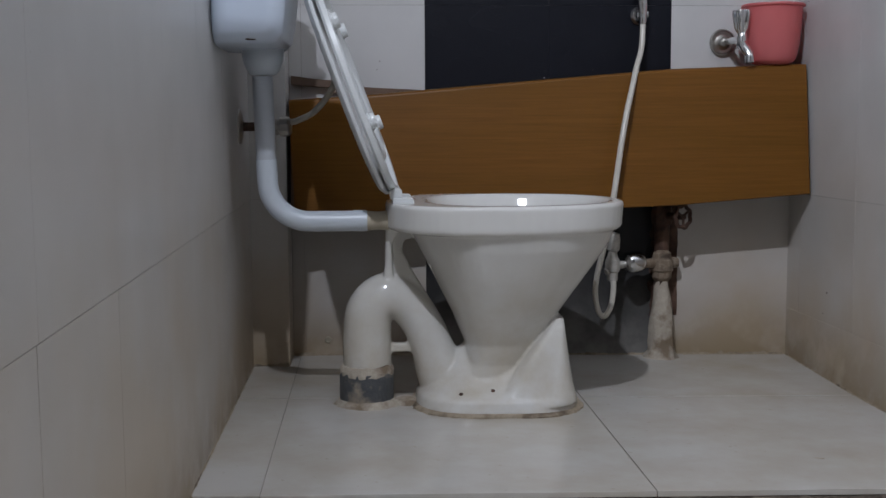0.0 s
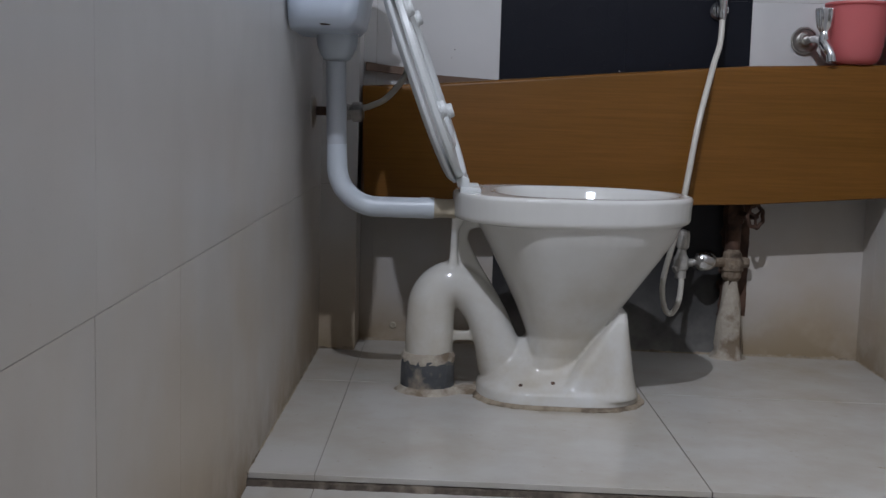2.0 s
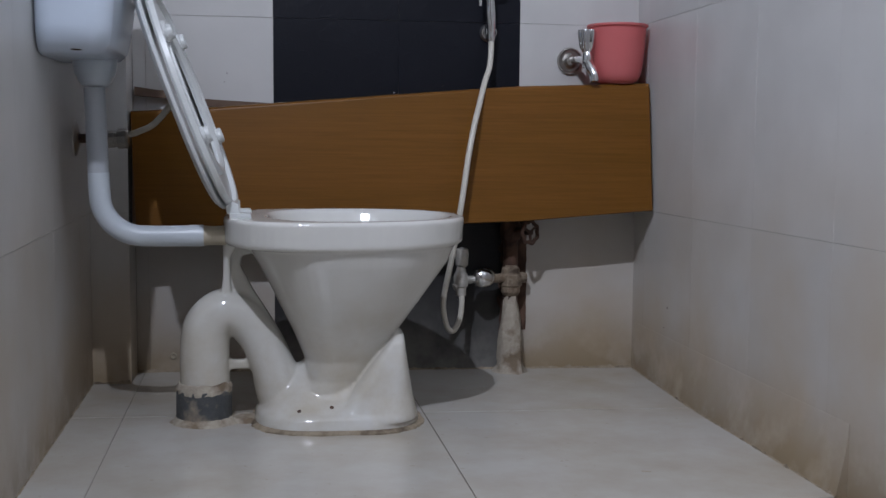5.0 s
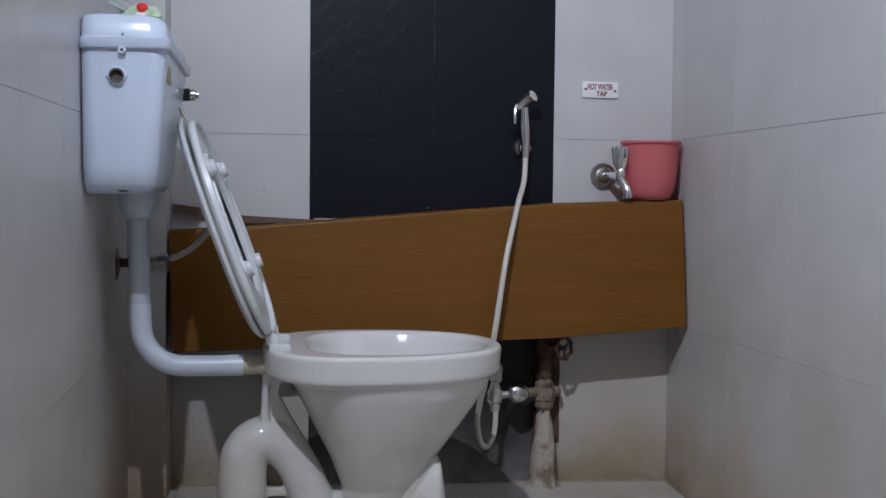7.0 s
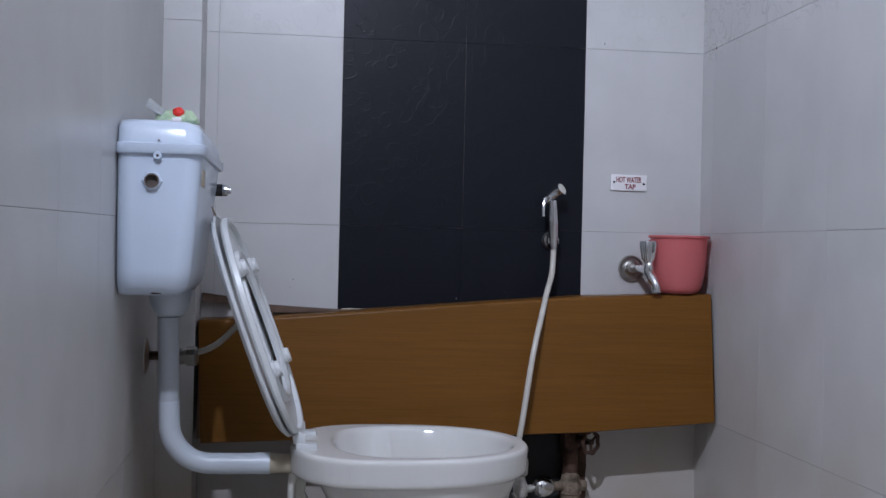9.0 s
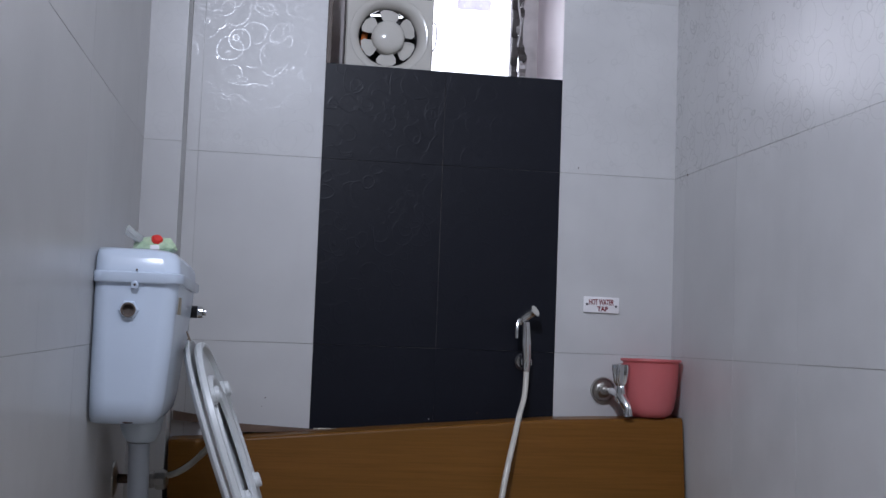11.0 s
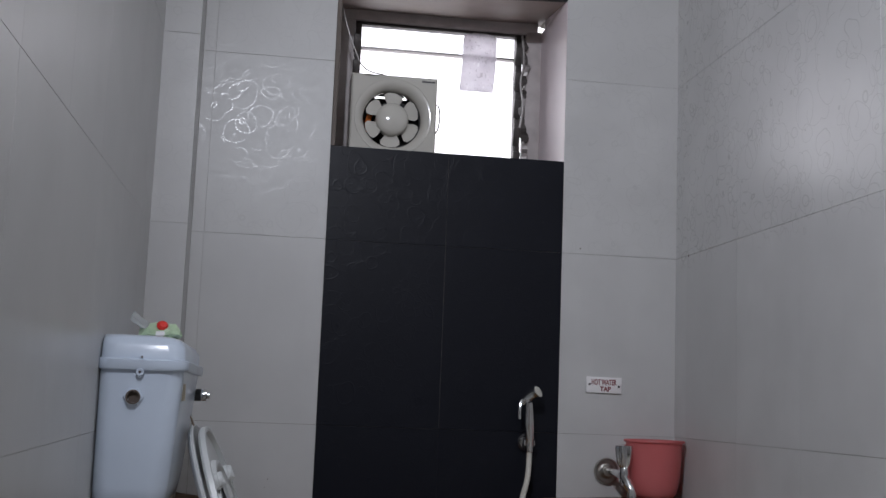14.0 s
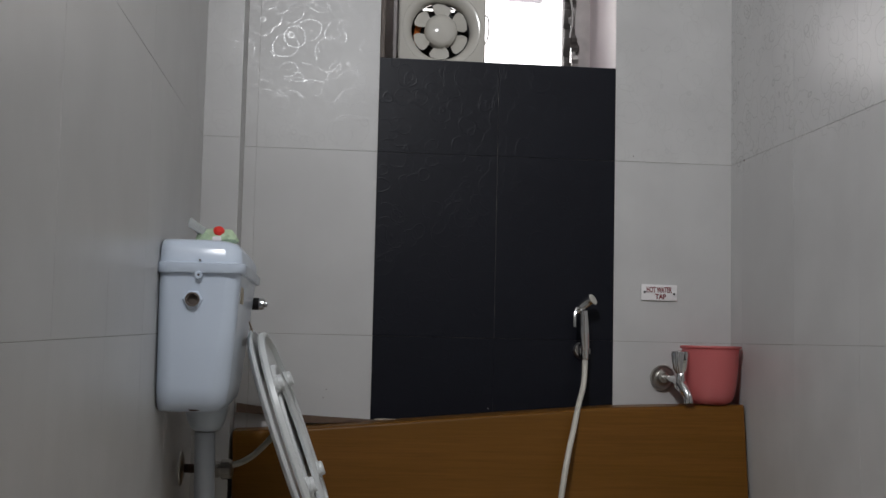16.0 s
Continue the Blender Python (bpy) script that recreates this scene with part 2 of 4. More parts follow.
# ---- mesh tools ----
def origin(ob):
    o = Vector((0, 0, 0))
    while ob is not None:
        o += ob.location
        ob = ob.parent
    return o


def finish(bm, smooth=True, angle=35):
    bmesh.ops.recalc_face_normals(bm, faces=bm.faces)
    for f in bm.faces:
        f.smooth = smooth
    if smooth:
        for e in bm.edges:
            if len(e.link_faces) == 2 and e.calc_face_angle(0) > radians(angle):
                e.smooth = False


def part(name, bm, material, parent=None, label="", smooth=True, angle=35):
    """Links a bmesh, given in world metres, as one mesh object under a thing or a part."""
    finish(bm, smooth, angle)
    if parent is not None:
        bmesh.ops.translate(bm, verts=bm.verts, vec=-origin(parent))
    me = bpy.data.meshes.new(name)
    bm.to_mesh(me)
    bm.free()
    me.materials.append(material)
    ob = new(name, me)
    ob.parent = parent
    if label:
        ob["label"] = label
    return ob


def thing(name, loc, label, category, group="", kind=""):
    ob = new(name)
    ob.location = loc
    ob.empty_display_size = 0.05
    return tagged(ob, label, category, group, kind)


def box(bm, x0, x1, y0, y1, z0, z1, bevel=0.0, m=None, seg=2):
    made = bmesh.ops.create_cube(bm, size=1.0)["verts"]
    for v in made:
        v.co = Vector((x0 + (v.co.x + 0.5) * (x1 - x0), y0 + (v.co.y + 0.5) * (y1 - y0), z0 + (v.co.z + 0.5) * (z1 - z0)))
    if bevel:
        edges = list({e for v in made for e in v.link_edges})
        made = list({v for f in bmesh.ops.bevel(bm, geom=edges, offset=bevel, segments=seg, affect="EDGES", profile=0.5)["faces"] for v in f.verts} | {v for v in made if v.is_valid})
    if m is not None:
        bmesh.ops.transform(bm, verts=made, matrix=m)
    return bm


def loft(bm, rings, cap=True):
    loops = [[bm.verts.new(p) for p in ring] for ring in rings]
    n = len(loops[0])
    for a, b in zip(loops, loops[1:]):
        for i in range(n):
            bm.faces.new((a[i], a[(i + 1) % n], b[(i + 1) % n], b[i]))
    if cap:
        bm.faces.new(loops[0][::-1])
        bm.faces.new(loops[-1])
    return bm


def spline(pts, steps=8):
    pts = [Vector(p) for p in pts]
    ext = [2 * pts[0] - pts[1]] + pts + [2 * pts[-1] - pts[-2]]
    out = []
    for i in range(1, len(ext) - 2):
        a, b, c, d = ext[i - 1:i + 3]
        for s in range(steps):
            t = s / steps
            out.append(0.5 * (2 * b + (c - a) * t + (2 * a - 5 * b + 4 * c - d) * t * t + (3 * b - a - 3 * c + d) * t ** 3))
    out.append(pts[-1])
    return out


def tube(bm, pts, radius, seg=16, steps=8, curved=True):
    path = spline(pts, steps) if curved else [Vector(p) for p in pts]
    radii = radius if isinstance(radius, (list, tuple)) else [radius] * len(pts)
    up = None
    rings = []
    for i, p in enumerate(path):
        d = (path[min(i + 1, len(path) - 1)] - path[max(i - 1, 0)]).normalized()
        if up is None:
            up = d.orthogonal().normalized()
        up = (up - d * up.dot(d)).normalized()
        side = d.cross(up)
        f = i / (len(path) - 1) * (len(radii) - 1)
        j = min(int(f), len(radii) - 2) if len(radii) > 1 else 0
        r = radii[j] + (radii[j + 1] - radii[j]) * (f - j)
        rings.append([p + (up * math.cos(a) + side * math.sin(a)) * r for a in (2 * math.pi * k / seg for k in range(seg))])
    return loft(bm, rings)


def lathe(bm, profile, base, axis=(0, 0, 1), seg=24, cap=True):
    """Turns (radius, height) pairs about an axis through base."""
    q = Vector((0, 0, 1)).rotation_difference(Vector(axis).normalized()).to_matrix()
    rings = [[Vector(base) + q @ Vector((r * math.cos(a), r * math.sin(a), h)) for a in (2 * math.pi * k / seg for k in range(seg))] for r, h in profile]
    return loft(bm, rings, cap)


def bm_new():
    return bmesh.new()


def egg(xl, xr, cy, hw, z, power_l=3.0, power_r=2.2, seg=64, share=0.43):
    """A closed outline: squarish at its left end, round at its right."""
    xc = xl + (xr - xl) * share
    ring = []
    for k in range(seg):
        a = 2 * math.pi * k / seg
        c, s = math.cos(a), math.sin(a)
        p = power_r if c > 0 else power_l
        q = 2.3
        x = xc + (xr - xc if c > 0 else xc - xl) * math.copysign(abs(c) ** (2 / p), c)
        y = cy + hw * math.copysign(abs(s) ** (2 / q), s)
        ring.append(Vector((x, y, z)))
    return ring


def rounded(x0, x1, y0, y1, z, r, seg=6):
    """A rounded rectangle."""
    ring = []
    for cx, cy, a0 in ((x1 - r, y1 - r, 0), (x0 + r, y1 - r, 90), (x0 + r, y0 + r, 180), (x1 - r, y0 + r, 270)):
        for k in range(seg + 1):
            a = radians(a0 + 90 * k / seg)
            ring.append(Vector((cx + r * math.cos(a), cy + r * math.sin(a), z)))
    return ring


# ---- plan ----
XL, XR, YB, YF = -0.291, 1.026, 2.4, -1.6
PIL_X, PIL_Y = -0.206, 2.27
TOP = 2.72
JOINTS = [-0.047, 0.409, 0.865, 1.320, 1.776, 2.231, 2.687]
BX0, BXM, BX1 = 0.12, 0.421, 0.722
SILL, LINTEL = 1.558, 1.974
FRONT = 1.313
FALL = 0.02 / (XR - XL)


def lintel_z(x):
    """The window's head slopes a little."""
    return 1.962 + 0.046 * (x - BX0)


def floor_z(x):
    return FALL * (XR - x)


# ---- structure: walls behind the tiles, with the window's opening ----
T = 0.012
G = 0.0014  # depth of the joints


def wall(name, boxes, material, label):
    bm = bm_new()
    for b in boxes:
        box(bm, *b)
    return tagged(part(name, bm, material, None, label, smooth=False), label, "wall", kind="structure")


wall_north = wall("wall_north", [(XL - 0.2, BX0 - T, YB + G, YB + 0.36, -0.15, TOP), (BX1 + T, XR + 0.2, YB + G, YB + 0.36, -0.15, 1.996), (BX1 + T, XR + 0.2, YB + G, YB + 0.36, 2.034, TOP),
                    (BX1 + T, XR + 0.2, YB + G, YB + 0.25, 1.996, 2.034), (0.78, XR + 0.2, YB + 0.25, YB + 0.36, 1.996, 2.034),
                    (BX0 - T, BX1 + T, YB + G, YB + 0.36, -0.15, SILL - T), (BX0 - T, BX1 + T, YB + G, YB + 0.36, LINTEL + 0.063, TOP)],
     M_GROUT, "ivory tiled back wall with a black tile column")
wall_west = wall("wall_west", [(XL - 0.2, XL - G, YF - 0.2, YB + T, -0.15, TOP)], M_GROUT, "ivory glazed tile side wall with dark joints")
wall_east = wall("wall_east", [(XR + G, XR + 0.2, YF - 0.2, YB + T, -0.15, TOP)], M_GROUT, "ivory glazed tile side wall with faint scrolls")
# added out of view to close the room and steer the fill light
wall("wall_south", [(XL - T, XR + T, YF - 0.2, YF, -0.15, TOP)], M_UNSEEN, "plain pale unseen wall, toned for bounce light")
wall_pier = wall("wall_pier", [(XL - T, PIL_X - G, PIL_Y + G, YB + T, -0.1, TOP)], M_GROUT, "narrow tiled pier in the corner")
bm = bm_new()
box(bm, XL - 0.2, XR + 0.2, YF - 0.2, YB + 0.36, TOP, TOP + 0.15)
tagged(part("ceiling", bm, M_WALL, None, smooth=False), "plain pale plaster ceiling", "ceiling", kind="structure")

# window reveal: sill, sides and a soffit that rises outwards
bm = bm_new()
box(bm, BX0 - T, BX1 + T, YB + 0.002, YB + 0.36, SILL - T, SILL - 0.001)
tagged(part("window_sill", bm, M_REVEAL, None, smooth=False), "pale stone window sill", "window sill", kind="structure")
# west side coloured as shaded, east side as lit
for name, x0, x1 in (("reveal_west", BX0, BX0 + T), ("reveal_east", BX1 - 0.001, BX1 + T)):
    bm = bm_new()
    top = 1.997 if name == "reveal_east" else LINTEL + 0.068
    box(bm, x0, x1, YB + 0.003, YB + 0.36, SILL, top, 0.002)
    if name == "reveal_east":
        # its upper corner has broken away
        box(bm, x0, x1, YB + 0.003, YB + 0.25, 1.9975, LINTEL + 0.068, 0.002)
    tagged(part(name, bm, M_REVEALTILE if name == "reveal_east" else M_REVEAL, None, smooth=False), "pinkish glazed window reveal, lightened as lit" if name == "reveal_east" else "brown window reveal, darkened for its shade", "window reveal", kind="structure")
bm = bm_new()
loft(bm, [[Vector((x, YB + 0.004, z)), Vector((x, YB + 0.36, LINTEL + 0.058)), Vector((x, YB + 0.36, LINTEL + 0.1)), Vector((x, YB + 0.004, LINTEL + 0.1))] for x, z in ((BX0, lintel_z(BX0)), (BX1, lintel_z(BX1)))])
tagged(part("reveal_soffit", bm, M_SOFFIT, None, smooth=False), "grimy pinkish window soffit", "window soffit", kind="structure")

# bright sky outside
bm = bm_new()
box(bm, -3.0, 4.0, 5.5, 5.52, -0.5, 5.5)
tagged(part("backdrop", bm, M_GLOW, None, smooth=False), "bright white overcast sky", "sky", kind="structure")

# floors: platform and the lower floor in front
bm = bm_new()
loft(bm, [[Vector((x, y, z)) for y, z in ((FRONT + 0.006, -0.2), (YB + T, -0.2), (YB + T, floor_z(x) - 0.0015), (FRONT + 0.006, floor_z(x) - 0.0015))] for x in (XL - T, XR + T)])
floor_upper = tagged(part("floor", bm, M_FLOORGROUT, None, smooth=False), "raised floor of large ivory tiles", "floor", kind="structure")
LOW = 0.02
bm = bm_new()
loft(bm, [[Vector((x, y, z)) for y, z in ((YF, -0.2), (FRONT + 0.006, -0.2), (FRONT + 0.006, floor_z(x) - LOW - 0.0015), (YF, floor_z(x) - LOW - 0.0015))] for x in (XL - T, XR + T)])
floor_lower = tagged(part("floor_lower", bm, M_FLOORGROUT, None, smooth=False), "lower floor of large ivory tiles", "floor", kind="structure")

# ---- toilet ----
CY = 1.912


def toilet():
    root = thing("toilet", (0.235, CY, floor_z(0.235)), "white glazed ceramic pedestal toilet with its seat raised", "toilet")
    bm = bm_new()
    outer = [(0.03, 0.135, 0.25, 0.085), (0.06, 0.142, 0.272, 0.08), (0.10, 0.168, 0.300, 0.074), (0.14, 0.171, 0.326, 0.082), (0.20, 0.147, 0.363, 0.112), (0.27, 0.113, 0.413, 0.15),
             (0.335, 0.079, 0.459, 0.182), (0.366, 0.062, 0.473, 0.194), (0.371, 0.018, 0.485, 0.204), (0.376, 0.014, 0.489, 0.206), (0.418, 0.014, 0.492, 0.208),
             (0.4235, 0.017, 0.489, 0.205), (0.424, 0.026, 0.480, 0.195)]
    inner = [(0.424, 0.098, 0.464, 0.174), (0.418, 0.104, 0.458, 0.168), (0.40, 0.112, 0.450, 0.16), (0.34, 0.14, 0.42, 0.135), (0.25, 0.175, 0.36, 0.085), (0.17, 0.21, 0.31, 0.045)]
    # the rim rises a little towards the wall
    loft(bm, [[p + Vector((0, 0, 0.01 * (p.y - CY + 0.2) if z > 0.36 else 0.0)) for p in egg(xl, xr, CY, hw, z)] for z, xl, xr, hw in outer + inner])
    foot = [(0.0, 0.07, 0.402, 0.139), (0.016, 0.071, 0.400, 0.135), (0.03, 0.074, 0.397, 0.130), (0.035, 0.078, 0.394, 0.123), (0.039, 0.084, 0.391, 0.112), (0.046, 0.09, 0.388, 0.1), (0.058, 0.097, 0.385, 0.086), (0.09, 0.13, 0.38, 0.06), (0.12, 0.16, 0.37, 0.04)]
    # a crest sweeps up from the foot to the front edge of the pedestal
    fin = [(0.018, 0.17, 0.399, 0.13), (0.027, 0.195, 0.397, 0.127), (0.036, 0.217, 0.395, 0.122), (0.048, 0.234, 0.392, 0.117), (0.066, 0.25, 0.388, 0.111), (0.10, 0.277, 0.382, 0.104), (0.137, 0.305, 0.376, 0.096),
           (0.168, 0.331, 0.371, 0.086), (0.185, 0.345, 0.368, 0.07)]
    loft(bm, [egg(xl, xr, CY, hw, z + floor_z(0.2) - 0.004, 3.0, 4.0) for z, xl, xr, hw in foot])
    loft(bm, [egg(xl, xr, CY, hw, z + floor_z(0.2) - 0.004, 6.0, 5.0) for z, xl, xr, hw in fin])
    tube(bm, [(0.2, CY, 0.02), (0.148, CY, 0.034), (0.125, CY, 0.072), (0.108, CY, 0.124), (0.085, CY, 0.178), (0.053, CY, 0.22), (0.014, CY, 0.234), (-0.018, CY, 0.205), (-0.025, CY, 0.15), (-0.025, CY, 0.082)],
         [0.05, 0.054, 0.051, 0.044, 0.041, 0.043, 0.046, 0.048, 0.049, 0.049], seg=28)
    loft(bm, [rounded(x0, x1, CY - w, CY + w, z, 0.006) for z, x0, x1, w in ((0.25, 0.006, 0.03, 0.03), (0.30, 0.012, 0.027, 0.026), (0.345, 0.013, 0.028, 0.03), (0.385, 0.013, 0.05, 0.05))])
    # web between the neck of the trap and the rim, set back from the strut
    web = ((0.02, 0.24), (0.088, 0.215), (0.105, 0.2235), (0.073, 0.2745), (0.046, 0.326), (0.05, 0.346), (0.075, 0.352), (0.08, 0.385), (0.018, 0.385))
    loft(bm, [[Vector((x, y, z)) for x, z in web] for y in (CY - 0.012, CY + 0.014)])
    box(bm, -0.005, 0.10, CY - 0.01, CY + 0.01, 0.119, 0.137)
    bowl = part("bowl", bm, M_CERAMIC, root)
    mod = bowl.modifiers.new("blend", "REMESH")
    mod.mode, mod.voxel_size, mod.use_smooth_shade = "VOXEL", 0.0031, True
    soft = bowl.modifiers.new("soften", "SMOOTH")
    soft.factor, soft.iterations = 0.5, 4
    bpy.context.view_layer.update()
    solid = bowl.evaluated_get(bpy.context.evaluated_depsgraph_get())
    for x, z in ((0.157, 0.051), (0.22, 0.056)):
        hit, at, normal, _ = solid.ray_cast(Vector((x, CY - 0.5, z)) - origin(root), Vector((0, 1, 0)))
        if hit:
            bm = bm_new()
            lathe(bm, [(0.0045, -0.002), (0.0042, 0.0006), (0.0025, 0.0009), (0.0005, 0.0004)], at + origin(root), normal, 12)
            part("screw_hole", bm, M_RUST, root, "rust-stained screw hole")
    # bedding of old sealant round the foot
    bm = bm_new()
    rng = random.Random(5)
    rings = []
    for z, grow in ((-0.004, 0.01), (0.003, 0.008), (0.007, 0.001)):
        ring = []
        for p in egg(0.069, 0.402, CY, 0.139, z, 3.0, 4.0):
            out = (p - Vector((0.234, CY, z))).normalized()
            ring.append(p + out * (grow + rng.uniform(-0.004, 0.004)) + Vector((0, 0, floor_z(p.x))))
        rings.append(ring)
    part("bedding", loft(bm, rings), M_GRIME, root, "cracked yellowed sealant round the foot")
    for dy in (-0.075, 0.075):
        bm = bm_new()
        for outline in (((0.028, 0.422), (0.068, 0.42), (0.0685, 0.43), (0.066, 0.4345), (0.028, 0.435)), ((0.023, 0.433), (0.046, 0.433), (0.045, 0.451), (0.033, 0.457), (0.02, 0.448))):
            w = 0.017 if outline[0][0] > 0.025 else 0.011
            loft(bm, [[Vector((x, CY + dy + side * w, z)) for x, z in outline] for side in (-1, 1)])
        bmesh.ops.bevel(bm, geom=list(bm.edges), offset=0.0018, segments=2, affect="EDGES", profile=0.5)
        part("hinge", bm, M_SEAT, root, "yellowed white plastic seat hinge")
    return root


def seat_outline(u0, u1, hw, seg=56):
    ring = []
    for k in range(seg):
        a = 2 * math.pi * k / seg
        c, s = math.cos(a), math.sin(a)
        uc = u0 + (u1 - u0) * 0.45
        u = uc + (u1 - uc if c > 0 else uc - u0) * math.copysign(abs(c) ** (2 / (2.1 if c > 0 else 3.0)), c)
        ring.append((u, hw * math.copysign(abs(s) ** (2 / 2.3), s)))
    return ring


def raised_seat(root):
    """Lid and ring swung up against the cistern; u runs up from the hinge."""
    def place(lean, foot, twist):
        d = Vector((-math.sin(lean), 0, math.cos(lean)))
        n = Vector((math.cos(lean), 0, math.sin(lean)))
        return lambda u, v, w: Vector(foot) + d * u + n * w + Vector((twist * v, v, 0))

    lid_at = place(radians(20.5), (0.018, CY, 0.438), 0.05)
    bm = bm_new()
    loft(bm, [[lid_at(u, v, w) for u, v in seat_outline(a, b, h)] for a, b, h, w in
              ((0.04, 0.42, 0.155, -0.011), (0.012, 0.448, 0.181, -0.008), (0.001, 0.459, 0.191, -0.001), (0.0, 0.46, 0.192, 0.004), (0.005, 0.455, 0.187, 0.006), (0.014, 0.446, 0.178, 0.0))])
    lid = part("lid", bm, M_SEAT, root, "white plastic toilet lid raised against the cistern")
    bm = bm_new()
    loft(bm, [[lid_at(u, v - 0.02, w) for u, v in ((0.452, -0.012), (0.453, 0.014), (0.47, 0.009), (0.476, -0.003))] for w in (0.0035, 0.0055)])
    part("tape", bm, M_TAPE, lid, "scrap of brown tape", smooth=False)
    ring_at = place(radians(20.3), (0.0285, CY, 0.44), 0.05)
    bm = bm_new()
    # the underside is hollow between two lips
    prof = [((0.004, 0.446, 0.186), 0.0), ((0.0, 0.45, 0.19), 0.005), ((0.0015, 0.4485, 0.1885), 0.0135), ((0.006, 0.444, 0.184), 0.015), ((0.0105, 0.4395, 0.1795), 0.0135), ((0.013, 0.437, 0.177), 0.005),
            ((0.067, 0.383, 0.131), 0.005), ((0.07, 0.380, 0.129), 0.0135), ((0.075, 0.375, 0.125), 0.015), ((0.081, 0.369, 0.119), 0.0135), ((0.088, 0.362, 0.113), 0.007), ((0.085, 0.365, 0.116), 0.0)]
    loops = [[bm.verts.new(ring_at(u, v, w)) for u, v in seat_outline(*abc)] for abc, w in prof]
    n = len(loops[0])
    for a, b in zip(loops, loops[1:] + loops[:1]):
        for i in range(n):
            bm.faces.new((a[i], a[(i + 1) % n], b[(i + 1) % n], b[i]))
    ring = part("seat", bm, M_SEAT, root, "white plastic toilet seat ring raised upright")
    d, n = ring_at(1, 0, 0) - ring_at(0, 0, 0), ring_at(0, 0, 1) - ring_at(0, 0, 0)
    for u, v in ((0.145, -0.135), (0.145, 0.135), (0.345, -0.105), (0.345, 0.105)):
        bm = bm_new()
        lathe(bm, [(0.0175, -0.009), (0.0175, 0.004), (0.0155, 0.006), (0.015, 0.0125), (0.0125, 0.0145), (0.0105, 0.0125), (0.002, 0.0125)], ring_at(u, v, 0.0125), n, 22)
        part("buffer", bm, M_SEAT, ring, "round white plastic seat buffer")


the_toilet = toilet()
raised_seat(the_toilet)


def drain_collar():
    root = thing("drain_pipe_collar", (-0.025, CY, floor_z(-0.02)), "dark plastic drain collar smeared with old mortar", "pipe collar")
    z0 = floor_z(-0.02)
    bm = bm_new()
    lathe(bm, [(0.0535, z0), (0.055, z0 + 0.004), (0.0545, z0 + 0.066), (0.051, z0 + 0.07), (0.046, z0 + 0.07)], (-0.027, CY - 0.008, 0), seg=36)
    part("sleeve", bm, M_CUFF, root)
    bm = bm_new()
    rng = random.Random(2)
    rings = []
    for r, z in ((0.07, -0.003), (0.063, 0.005), (0.056, 0.012)):
        rings.append([Vector((-0.027 + (r + rng.uniform(-0.004, 0.004)) * math.cos(a), CY - 0.008 + (r + rng.uniform(-0.004, 0.004)) * math.sin(a), z0 + z)) for a in (2 * math.pi * k / 36 for k in range(36))])
    part("mortar_ring", loft(bm, rings), M_MORTAR, root, "crumbling mortar ring")
    bm = bm_new()
    rings = []
    for r, z in ((0.0548, 0.06), (0.0552, 0.07), (0.0498, 0.079)):
        rings.append([Vector((-0.027 + (r + rng.uniform(-0.002, 0.001)) * math.cos(a), CY - 0.008 + (r + rng.uniform(-0.002, 0.001)) * math.sin(a), z0 + z + rng.uniform(-0.003, 0.003))) for a in (2 * math.pi * k / 36 for k in range(36))])
    part("joint_compound", loft(bm, rings), M_MORTAR, root, "smeared jointing compound")
    # lump of mortar between the collar and the foot
    bm = bm_new()
    lathe(bm, [(0.032, -0.004), (0.026, 0.008), (0.012, 0.013)], (0.052, CY - 0.01, z0), seg=14)
    part("mortar_lump", bm, M_MORTAR, root)


drain_collar()


